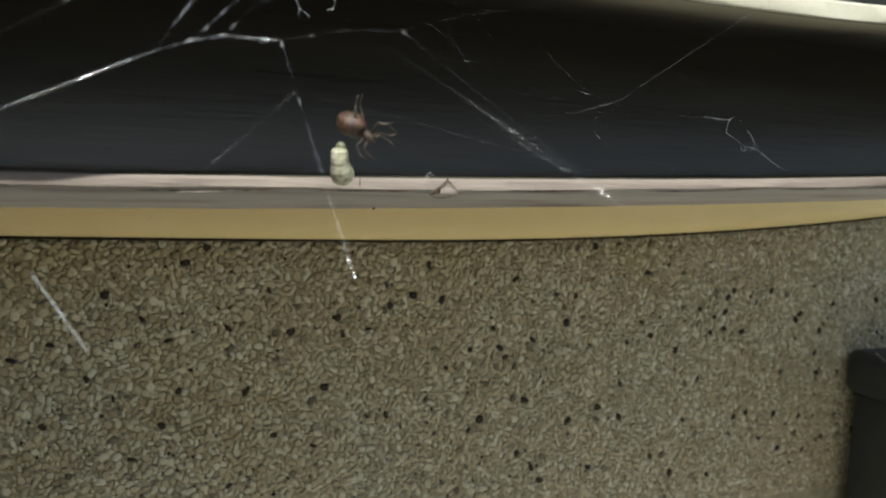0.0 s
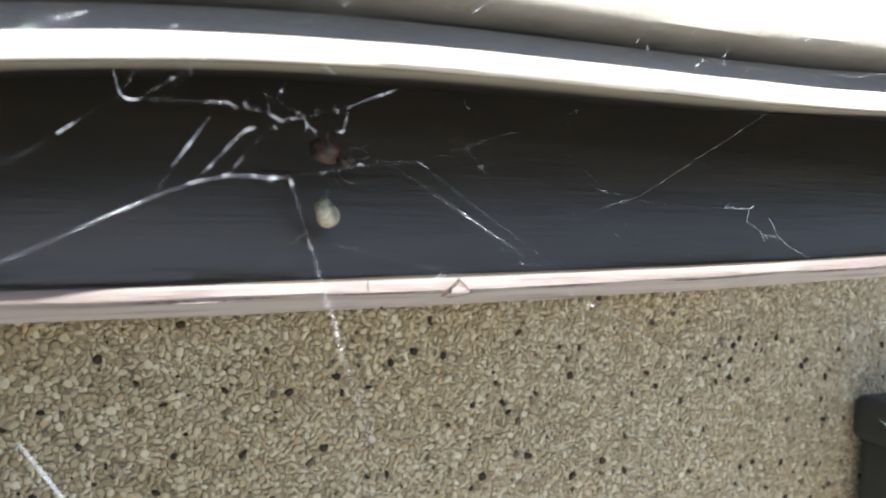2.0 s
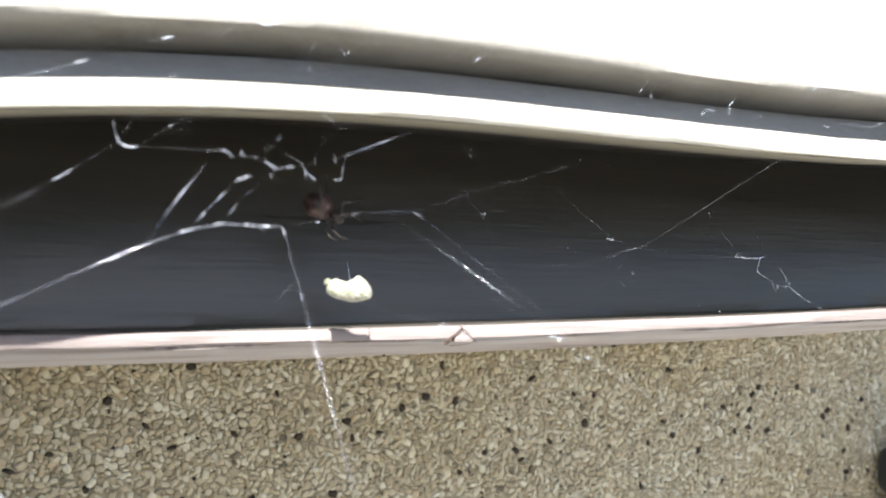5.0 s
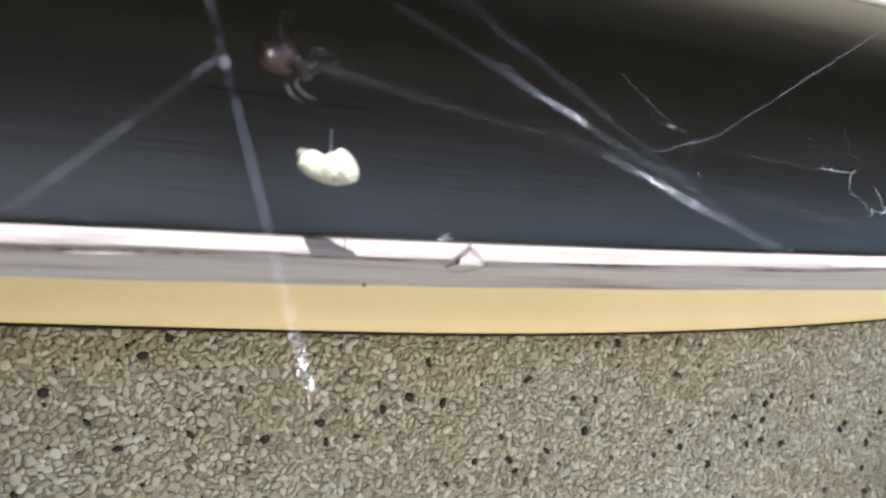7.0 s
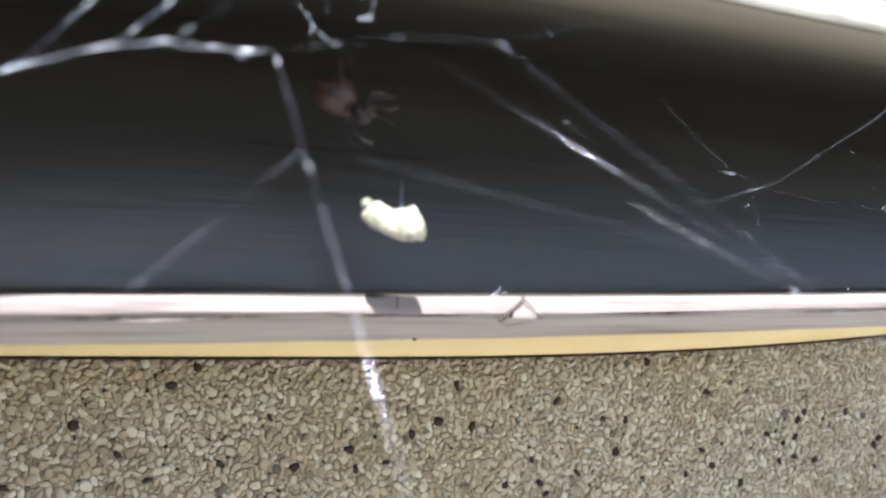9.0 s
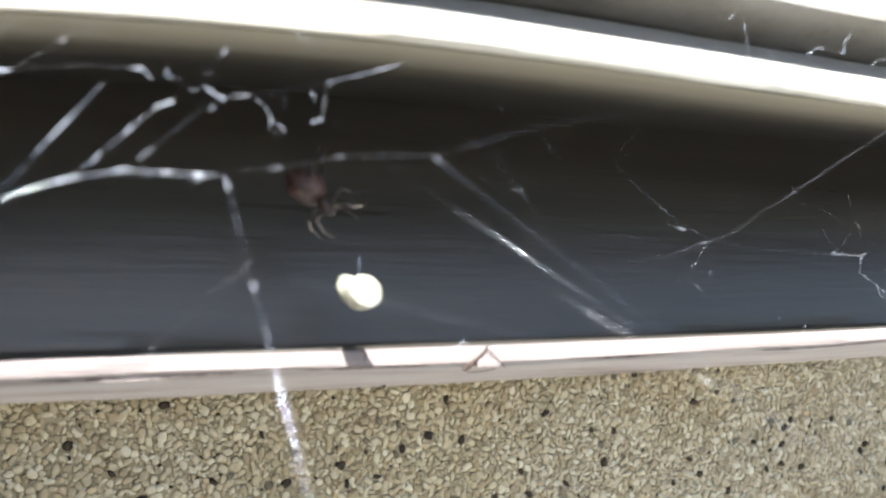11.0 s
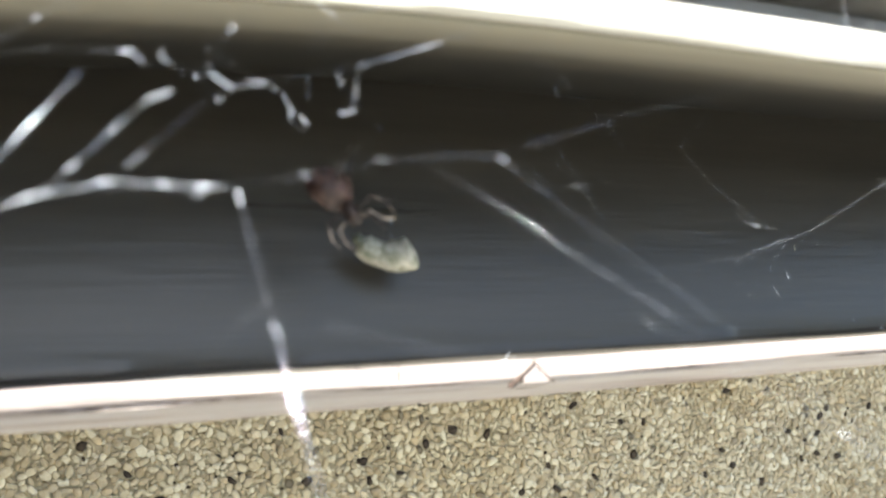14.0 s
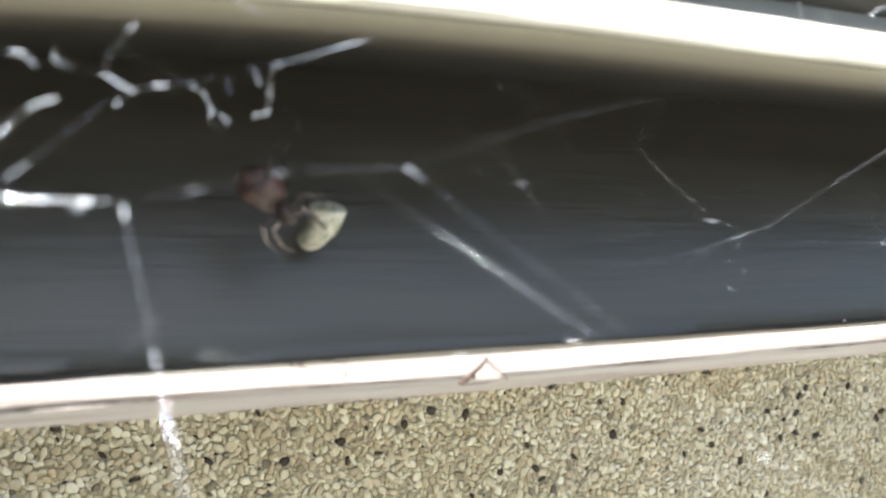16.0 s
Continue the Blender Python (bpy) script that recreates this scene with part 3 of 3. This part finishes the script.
thread([(0.3359, 0.3594, 0.5353), (0.3395, 0.3596, 0.5318), (0.3405, 0.3597, 0.5290), (0.3417, 0.3598, 0.5280), (0.3460, 0.3596, 0.5250), (0.3506, 0.3593, 0.5223), (0.3640, 0.3620, 0.5180)], 0.10, SILK_KNOT, ((0.45, 0.05, 1.5),))
thread([(0.3395, 0.3596, 0.5270), (0.3417, 0.3598, 0.5280), (0.3425, 0.3598, 0.5296)], 0.09, SILK_KNOT)
thread([(0.3160, 0.3581, 0.5590), (0.3185, 0.3585, 0.5550), (0.3210, 0.3590, 0.5501), (0.3236, 0.3590, 0.5469)], 0.07, SILK_DIM)
thread([(0.3210, 0.3590, 0.5501), (0.3180, 0.3590, 0.5450), (0.3145, 0.3590, 0.5413)], 0.07, SILK_DIM)
thread([(0.2950, 0.360, 0.5600), (0.3090, 0.360, 0.5530), (0.3330, 0.360, 0.5420)], 0.06, SILK_FAINT)
# silk across the groove and on the front board
thread([(0.2343, 0.3210, 0.5937), (0.2433, 0.3210, 0.6039)], 0.08, SILK_DIM, ((0.05, 0.06, 2.2),))
thread([(0.2385, 0.3205, 0.5930), (0.2400, 0.3205, 0.5868), (0.2413, 0.3190, 0.5775)], 0.09, SILK_KNOT, ((0.04, 0.04, 2.0),))
thread([(0.2596, 0.3210, 0.5883), (0.2620, 0.3207, 0.5903), (0.2650, 0.3205, 0.5903)], 0.12, SILK_KNOT, ((0.1, 0.12, 1.8),))
thread([(0.2690, 0.3205, 0.5903), (0.2715, 0.3205, 0.5900), (0.2708, 0.3204, 0.5925), (0.2735, 0.3203, 0.5955)], 0.12, SILK_KNOT, ((0.3, 0.15, 1.6),))
thread([(0.2820, 0.3209, 0.5886), (0.2840, 0.3208, 0.5903), (0.2862, 0.3206, 0.5901)], 0.10, SILK_KNOT)
thread([(0.3112, 0.3210, 0.6035), (0.3060, 0.3210, 0.6005), (0.3021, 0.3210, 0.5978), (0.3058, 0.3210, 0.5941), (0.3110, 0.3208, 0.5912), (0.3175, 0.3210, 0.5890)], 0.10, SILK_DIM, ((0.03, 0.06, 2.0), (0.95, 0.05, 1.5)))
thread([(0.3230, 0.3210, 0.5912), (0.3356, 0.3210, 0.5910), (0.3400, 0.3209, 0.5918), (0.3430, 0.3209, 0.5932), (0.3490, 0.3210, 0.5934), (0.3600, 0.3208, 0.5945)], 0.11, SILK_KNOT)
thread([(0.3340, 0.3209, 0.5890), (0.3420, 0.3207, 0.5925), (0.3500, 0.3206, 0.5965)], 0.10, SILK_DIM)
thread([(0.2840, 0.3205, 0.5900), (0.2960, 0.3206, 0.5895), (0.3080, 0.3206, 0.5898)], 0.06, SILK_DIM)
thread([(0.0500, 0.3210, 0.5770), (0.0603, 0.3210, 0.5809), (0.0686, 0.3210, 0.5842)], 0.10, SILK_DIM, ((0.92, 0.08, 2.6),))
thread([(0.0826, 0.3210, 0.5905), (0.0860, 0.3210, 0.5918), (0.0888, 0.3210, 0.5926)], 0.13, SILK_DIM, ((0.85, 0.2, 1.8),))
thread([(0.0995, 0.3210, 0.5927), (0.1025, 0.3210, 0.5960), (0.1060, 0.3210, 0.5994)], 0.12, SILK_DIM)
thread([(0.1098, 0.3210, 0.5996), (0.1120, 0.3210, 0.5988), (0.1143, 0.3210, 0.5992), (0.1170, 0.3210, 0.6003)], 0.17, SILK_KNOT, ((0.4, 0.2, 1.6),))
thread([(0.1199, 0.3210, 0.5839), (0.1230, 0.3209, 0.5895), (0.1266, 0.3210, 0.5956)], 0.08, SILK_DIM, ((0.92, 0.06, 1.6),))
thread([(0.1294, 0.3210, 0.5864), (0.1335, 0.3209, 0.5915), (0.1375, 0.3210, 0.5959)], 0.08, SILK_DIM, ((0.8, 0.06, 1.6),))
thread([(0.1310, 0.3210, 0.5947), (0.1334, 0.3210, 0.5950), (0.1370, 0.3209, 0.5920), (0.1409, 0.3210, 0.5887)], 0.08, SILK_DIM, ((0.3, 0.07, 1.7),))
thread([(0.1416, 0.3210, 0.5975), (0.1445, 0.3209, 0.5980), (0.1475, 0.3210, 0.5994)], 0.09, SILK_DIM)
thread([(0.1745, 0.3210, 0.5960), (0.1800, 0.3209, 0.6000), (0.1886, 0.3210, 0.6059)], 0.11, SILK_DIM, ((0.08, 0.1, 1.6),))
thread([(0.0881, 0.3210, 0.5822), (0.0899, 0.3210, 0.5831)], 0.14, SILK_KNOT)

# fine, tangled silk: cobweb between the main threads
silk_rng = random.Random(21)


def cobweb(count, low, high, reach, thick, material):
    """Fine crossing threads within a box, each with one bend."""
    for _ in range(count):
        a = Vector([silk_rng.uniform(p, q) for p, q in zip(low, high)])
        way = Vector([silk_rng.uniform(-1, 1), silk_rng.uniform(-0.4, 0.4), silk_rng.uniform(-0.9, 0.9)]).normalized()
        bend = Vector([silk_rng.uniform(-1, 1), silk_rng.uniform(-0.4, 0.4), silk_rng.uniform(-0.9, 0.9)]).normalized()
        r = reach * silk_rng.uniform(0.4, 1.0)
        pts = [a, a + way * r, a + way * r + (way * 0.7 + bend * 0.5) * r * 0.8]
        pts = [Vector((min(max(p.x, low[0]), high[0]), min(max(p.y, low[1]), high[1]), min(max(p.z, low[2]), high[2]))) for p in pts]
        if (pts[1] - pts[0]).length > 0.001 and (pts[2] - pts[1]).length > 0.001:
            thread([tuple(p) for p in pts], thick, material, ((silk_rng.uniform(0.2, 0.8), 0.05, 2.0),) if silk_rng.random() < 0.35 else ())


cobweb(8, (0.085, 0.305, 0.555), (0.140, 0.333, 0.575), 0.012, 0.05, SILK_FAINT)
cobweb(8, (0.225, 0.348, 0.525), (0.270, 0.357, 0.556), 0.012, 0.05, SILK_FAINT)
cobweb(6, (0.300, 0.350, 0.530), (0.350, 0.362, 0.556), 0.012, 0.05, SILK_FAINT)
cobweb(10, (0.100, 0.316, 0.583), (0.330, 0.3215, 0.598), 0.010, 0.06, SILK_FAINT)
cobweb(6, (0.160, 0.325, 0.535), (0.240, 0.350, 0.570), 0.022, 0.06, SILK_FAINT)

# specks and wisps of silk on the black panel and the rail
speck_at = [(0.294, 0.3885, 0.5155), (0.310, 0.3925, 0.5262), (0.302, 0.3935, 0.5290), (0.262, 0.390, 0.5195), (0.327, 0.3840, 0.5140), (0.318, 0.3870, 0.5165)]
for n, (x, y, z) in enumerate(speck_at):
    speck = part("silk_speck", blob((0.0005, 0.0004, 0.0005), (x, y, z), (0, 0, 0), 0.2, n, 2), SILK)
    tagged(speck, "tiny white speck of silk on black paint", "speck", "silk specks")
twig = new("dry_twig")
tagged(twig, "tiny dark forked dry twig stuck on a timber rail", "twig")
TWIG = surface("brown dry twig", [(0.35, (0.020, 0.012, 0.009)), (0.65, (0.070, 0.042, 0.030))], 700, 0.8)
part("left_arm", tube([(0.2018, 0.3806, 0.5084), (0.2006, 0.3804, 0.5070), (0.1985, 0.3803, 0.5051), (0.1966, 0.3802, 0.5034), (0.1952, 0.3803, 0.5022), (0.1938, 0.3806, 0.5012)], [0.00012, 0.00022, 0.00026, 0.00060, 0.00080, 0.00034], 8), TWIG, twig)
part("right_arm", tube([(0.2000, 0.3805, 0.5082), (0.2016, 0.3804, 0.5072), (0.2040, 0.3804, 0.5052), (0.2058, 0.3805, 0.5034), (0.2072, 0.3808, 0.5022), (0.2078, 0.3812, 0.5016)], [0.00010, 0.00018, 0.00016, 0.00013, 0.00016, 0.0001], 8), TWIG, twig)
part("curl", tube([(0.1944, 0.3812, 0.5014), (0.1965, 0.3840, 0.5002), (0.1992, 0.3868, 0.4996), (0.2025, 0.3862, 0.4999), (0.2055, 0.3838, 0.5010), (0.2074, 0.3812, 0.5024)], [0.0001, 0.00008, 0.0001, 0.0001, 0.00008, 0.00007], 8), TWIG, twig)
# short dark upright stroke on the rail, apart from the fork
part("dark_stroke", tube([(0.1640, 0.3806, 0.5076), (0.1641, 0.3802, 0.5060), (0.1640, 0.3803, 0.5042)], [0.0001, 0.00016, 0.0001], 8), TWIG, twig)
crumb = part("dirt_crumb", blob((0.0006, 0.0005, 0.0006), (0.176, 0.3985, 0.4941), (0, 0, 0), 0.3, 3, 2), THORAX)
tagged(crumb, "tiny brown crumb of dirt under a rail", "crumb")

spider = new("spider")
tagged(spider, "brown comb-footed spider with banded legs hanging in its web", "spider")
# the body hangs with its head down and to the right of the abdomen
part("abdomen", blob((0.0055, 0.0046, 0.0042), (-0.0015, 0, 0.001), (0, 24, 0), 0.16, 4), ABDOMEN, spider, "round brown mottled abdomen")
part("cephalothorax", blob((0.0028, 0.0021, 0.0018), (0.0045, -0.0006, -0.0030), (0, 38, 0), 0.06, 9), THORAX, spider, "small dark brown head and chest")
LEGS = [  # hip, knee, shin and foot of each leg, in mm
    ((5, -1, -2), (8, -4, 3), (13, -4, 2), (15, -4, 0)), ((5, -1.5, -3), (9, -5, -1), (13, -5, -2), (16, -5, -1)),
    ((4, -1.5, -4), (3, -5, -8), (6, -5, -11), (9, -4, -12)), ((3, -1, -3), (0, -4, -7), (2, -5, -11), (5, -4, -13)),
    ((5, 1, -2), (8, 3, 3), (12, 4, 3), (15, 4, 4)), ((5, 1, -3), (9, 4, -2), (13, 4, -4), (15, 3, -6)),
    ((4, 1, -2), (1, 4, 6), (0, 4, 11), (1, 3, 15)), ((3, -1, -1), (-1, -5, 5), (-1, -5, 10), (0, -4, 14))]
for hip, knee, shin, foot in LEGS:
    pts = [Vector(hip) / 1000] + [Vector(hip).lerp(Vector(p), 0.78) / 1000 for p in (knee, shin, foot)]
    path, rad = [], []
    for (a, b), (ra, rb) in zip(zip(pts, pts[1:]), ((0.46, 0.38), (0.40, 0.24), (0.24, 0.10))):
        for i in range(6):
            path.append(a.lerp(b, i / 6))
            rad.append((ra + (rb - ra) * i / 6) / 1000)
    path.append(pts[-1])
    rad.append(0.00012)
    part("leg", tube(path, rad, 7), SPIDER_LEG, spider, "pale brown leg with dark bands")

grub = new("grub")
tagged(grub, "curled cream-white grub wrapped in silk on a thread", "grub")
arc, fat = [], []
for i in range(41):
    s = i / 40
    a = radians(-37 + 74 * s)
    arc.append((0.0114 * math.sin(a), 0, 0.0114 * (1 - math.cos(a)) - 0.0010))
    blunt = min(1.0, math.sqrt(max(0.0, s * (1 - s))) * 3.4 + 0.12)
    waist = 1 - 0.10 * math.exp(-((s - 0.42) / 0.12) ** 2)
    fat.append(0.0040 * blunt ** 0.8 * waist * (0.72 + 0.40 * s) * (1 + 0.018 * math.cos(2 * math.pi * s * 9)))
part("body", tube(arc, fat, 18), GRUB, grub, "segmented cream-white body")
part("head", blob((0.0016, 0.0017, 0.0016), (-0.0071, -0.0004, 0.0017), (0, 0, 0), 0.06, 2), GRUB_HEAD, grub, "glassy grey-green head")
part("silk_wrap", tube([(0.001, -0.0006, 0.0008), (0.0009, -0.0004, 0.002), (0.0004, 0, 0.005), (-0.0004, 0, 0.009)], [0.0010, 0.0004, 0.00014, 0.00008], 7), SILK_DIM, grub, "silk thread that holds the grub")

# ---- pebbles of the wall ----
rng = random.Random(7)
base = bmesh.new()
bmesh.ops.create_icosphere(base, subdivisions=2, radius=1)
base.verts.ensure_lookup_table()
BASE_V = np.array([v.co[:] for v in base.verts])
BASE_F = np.array([[v.index for v in f.verts] for f in base.faces])
base.free()


def pebble_points(seed, w, h, d):
    """A lumpy, flattened pebble, long along x; d is how far it stands out."""
    out = BASE_V.copy()
    for i, v in enumerate(BASE_V):
        k = 1 + 0.42 * noise.noise(Vector(v) * 1.3 + Vector((seed * 3.1, seed, 0)))
        out[i] = v * k
    out = np.sign(out) * np.abs(out) ** np.array([0.80, 0.7, 0.80])
    return out * np.array([w, d, h])


SHAPES = []
for k in range(18):
    w = 0.0034
    SHAPES.append(pebble_points(k, w, w * rng.uniform(0.50, 0.92), 0.0013 * rng.uniform(0.7, 1.3)))
# dark basalt pebbles: where the wall shows single ones, upper and lower half
MARKS_UPPER = [(0.139, 0.414), (0.074, 0.387), (0.104, 0.365), (0.177, 0.354), (0.126, 0.345), (0.032, 0.345), (0.234, 0.349), (0.278, 0.361),
               (0.284, 0.345), (0.309, 0.349), (0.331, 0.371), (0.354, 0.381), (0.385, 0.376), (0.369, 0.412), (0.467, 0.396), (0.516, 0.379),
               (0.419, 0.324), (0.453, 0.324), (0.460, 0.314), (0.491, 0.331), (0.444, 0.345), (0.531, 0.348), (0.642, 0.330), (0.629, 0.345),
               (0.632, 0.401), (0.757, 0.378), (0.746, 0.354), (0.774, 0.329), (0.746, 0.334), (0.727, 0.330), (0.863, 0.348), (0.857, 0.341),
               (0.749, 0.371), (0.814, 0.378), (0.783, 0.372), (0.709, 0.358), (0.917, 0.359), (0.992, 0.363), (0.898, 0.326), (0.213, 0.389),
               (0.157, 0.428), (0.561, 0.430), (0.731, 0.348), (0.540, 0.378), (0.611, 0.323)]
MARKS_LOWER = [(0.060, 0.314), (0.135, 0.299), (0.194, 0.295), (0.081, 0.295), (0.311, 0.262), (0.331, 0.262), (0.268, 0.294), (0.393, 0.306),
               (0.605, 0.277), (0.894, 0.298), (0.485, 0.266), (0.578, 0.252), (0.607, 0.238), (0.697, 0.227), (0.773, 0.225), (0.877, 0.218),
               (0.434, 0.249), (0.541, 0.239), (0.767, 0.205), (0.815, 0.195), (0.972, 0.194), (0.026, 0.275), (0.121, 0.268), (0.097, 0.239),
               (0.181, 0.206), (0.422, 0.238), (0.480, 0.208), (0.499, 0.190), (0.654, 0.188), (0.684, 0.165), (0.739, 0.157), (0.791, 0.229),
               (0.836, 0.224), (0.847, 0.179), (0.889, 0.174), (0.900, 0.272), (0.571, 0.183), (0.510, 0.175), (0.003, 0.333), (0.259, 0.237),
               (0.221, 0.251), (0.713, 0.275), (0.678, 0.311)]
MARKS = [(x, z, rng.uniform(0.95, 1.5)) for x, z in MARKS_UPPER + MARKS_LOWER]
MARKS += [(rng.uniform(-0.1, 1.1), rng.uniform(0.13, 0.43), rng.uniform(0.26, 0.62)) for _ in range(320)]
# pebbles thrown on the wall, large ones first; each keeps clear of those before it
CELL = 0.008
taken = collections.defaultdict(list)


def room(x, z, r):
    i, j = int(x // CELL), int(z // CELL)
    for a in (i - 1, i, i + 1):
        for b in (j - 1, j, j + 1):
            for qx, qz, qr in taken[a, b]:
                if (qx - x) ** 2 + (qz - z) ** 2 < (0.86 * (qr + r)) ** 2:
                    return False
    taken[i, j].append((x, z, r))
    return True


near, rest = [], []
for x, z, s in MARKS:
    room(x, z, 0.0028 * s)
for tries, low, high in ((9000, 1.05, 1.42), (36000, 0.76, 1.05), (56000, 0.50, 0.76), (60000, 0.32, 0.50)):
    for _ in range(tries):
        px, pz, s = rng.uniform(-0.12, 1.16), rng.uniform(0.12, 0.475), rng.uniform(low, high)
        if pz < band_low(px) - 0.003 and room(px, pz, 0.0026 * s):
            here = (px, WALL_Y + 0.0008 + rng.uniform(-0.0005, 0.0004), pz, rng.uniform(0, math.pi), rng.randrange(len(SHAPES)), s)
            (near if 0.30 < px < 0.415 and 0.345 < pz < 0.425 and len(near) < 300 else rest).append(here)


def mesh_of(name, verts, faces, material):
    me = bpy.data.meshes.new(name)
    me.vertices.add(len(verts))
    me.vertices.foreach_set("co", np.asarray(verts, dtype=np.float32).ravel())
    me.loops.add(faces.size)
    me.loops.foreach_set("vertex_index", faces.ravel().astype(np.int32))
    me.polygons.add(len(faces))
    me.polygons.foreach_set("loop_start", np.arange(0, faces.size, 3, dtype=np.int32))
    me.polygons.foreach_set("loop_total", np.full(len(faces), 3, dtype=np.int32))
    me.polygons.foreach_set("use_smooth", np.ones(len(faces), dtype=bool))
    me.materials.append(material)
    me.update(calc_edges=True)
    me.validate()
    return me


def turned(points, angle, size):
    c, s = math.cos(angle) * size, math.sin(angle) * size
    return np.stack([points[:, 0] * c - points[:, 2] * s, points[:, 1] * size, points[:, 0] * s + points[:, 2] * c], axis=1)


verts = np.concatenate([turned(SHAPES[k], a, s) + np.array([px, py, pz]) for px, py, pz, a, k, s in rest])
faces = np.concatenate([BASE_F + i * len(BASE_V) for i in range(len(rest))])
pebbles = new("pebbles", mesh_of("pebbles", verts, faces, STONES))
pebbles.parent = wall
tagged(pebbles, "beige and cream pebbles set in cement", kind="stuff")
SHAPE_MESHES = [mesh_of("pebble", s, BASE_F, STONE) for s in SHAPES]
DARK_MESHES = [mesh_of("dark_pebble", s, BASE_F, DARK_STONE) for s in SHAPES[:5]]
for px, py, pz, a, k, s in near:
    ob = new("pebble", SHAPE_MESHES[k])
    ob.parent = wall
    ob.matrix_basis = pose(px, py, pz, 0, math.degrees(a), 0) @ Matrix.Diagonal((s, s, s, 1))
for i, (px, pz, s) in enumerate(MARKS):
    ob = new("dark_pebble", DARK_MESHES[i % 5])
    ob.parent = wall
    ob.matrix_basis = pose(px, WALL_Y + 0.0008, pz, 0, rng.uniform(0, 180), 0) @ Matrix.Diagonal((s, s * 0.9, s * rng.uniform(0.7, 1.1), 1))


# ---- what moves ----
GRUB_ROWS = [  # seconds, place, lean, turn about its thread
    (0, 0.1510, 0.362, 0.5124, 48, 64), (0.5, 0.1490, 0.364, 0.5296, 10, -58), (1, 0.1570, 0.383, 0.5396, 5, -55), (1.5, 0.1560, 0.381, 0.5406, -32, -20),
    (2, 0.1460, 0.376, 0.5326, 20, 66), (2.5, 0.1540, 0.379, 0.5256, -55, 10), (3, 0.1600, 0.362, 0.5266, -75, -20), (3.5, 0.1510, 0.362, 0.5240, -38, -62),
    (4, 0.1515, 0.362, 0.5240, -25, -20), (4.2, 0.1510, 0.362, 0.5238, -20, -22), (6.3, 0.1500, 0.362, 0.5236, 8, -62), (6.5, 0.1530, 0.362, 0.5236, 8, -60),
    (7, 0.1530, 0.362, 0.5246, 6, -48), (7.5, 0.1560, 0.362, 0.5256, 6, -45), (8, 0.1570, 0.362, 0.5274, 8, -32), (8.5, 0.1530, 0.362, 0.5264, 8, -26),
    (9, 0.1560, 0.362, 0.5266, 12, -20), (9.5, 0.1530, 0.362, 0.5254, 20, -20), (9.7, 0.1525, 0.362, 0.5240, 19, -22), (11.8, 0.1570, 0.362, 0.5250, 0, -104),
    (12, 0.1560, 0.362, 0.5246, 0, -102), (12.5, 0.1565, 0.364, 0.5264, -4, -40), (13, 0.1630, 0.382, 0.5276, -42, -12), (13.5, 0.1620, 0.383, 0.5336, -25, -48),
    (14, 0.1610, 0.383, 0.5356, 8, -20), (14.5, 0.1610, 0.383, 0.5376, 32, -20), (15, 0.1590, 0.383, 0.5396, 32, -45), (15.5, 0.1580, 0.383, 0.5416, 10, -68),
    (16, 0.1575, 0.383, 0.5406, -40, -72),
]
SPIDER_ROWS = [  # seconds, x, y, z, lean, turn
    (0, 0.1485, 0.336, 0.5250, 0, -20), (0.25, 0.1485, 0.351, 0.5360, 0, -20), (0.5, 0.1485, 0.36, 0.5440, 0, -20), (1, 0.1450, 0.36, 0.5500, 0, -20),
    (1.5, 0.1425, 0.36, 0.5530, 0, -20), (2, 0.1425, 0.36, 0.5530, -4, -20), (2.5, 0.1410, 0.36, 0.5505, -4, -20), (3, 0.1415, 0.36, 0.5495, -5, -20),
    (3.5, 0.1408, 0.36, 0.5500, -6, -20), (4, 0.1413, 0.36, 0.5500, -6, -20), (4.2, 0.1412, 0.36, 0.5502, -6, -20), (6.3, 0.1380, 0.36, 0.5495, -4, -20),
    (6.5, 0.1380, 0.36, 0.5490, -4, -20), (7, 0.1405, 0.36, 0.5482, -4, -20), (7.5, 0.1400, 0.36, 0.5485, 0, -20), (8, 0.1397, 0.36, 0.5482, 0, -20),
    (8.5, 0.1413, 0.36, 0.5495, 0, -20), (9, 0.1414, 0.36, 0.5528, 0, -20), (9.5, 0.1413, 0.36, 0.5522, 4, -20), (9.7, 0.1413, 0.36, 0.5515, 5, -20),
    (11.8, 0.1440, 0.36, 0.5470, 8, -20), (12, 0.1442, 0.36, 0.5465, 8, -20), (12.5, 0.1440, 0.36, 0.5455, 10, -20), (13, 0.1427, 0.36, 0.5462, 12, -20),
    (13.5, 0.1418, 0.36, 0.5470, 14, -20), (14, 0.1425, 0.36, 0.5478, 14, -20), (14.5, 0.1408, 0.36, 0.5475, 14, -20), (15, 0.1415, 0.36, 0.5472, 12, -20),
    (15.5, 0.1422, 0.36, 0.5478, 10, -20), (16, 0.1416, 0.36, 0.5472, 10, -20),
]


def motions():
    walk(grub, [(t, pose(x, y, z, 0, lean, turn)) for t, x, y, z, lean, turn in GRUB_ROWS])
    walk(spider, [(t, pose(x, y, z, 0, lean, turn)) for t, x, y, z, lean, turn in SPIDER_ROWS])


motions()
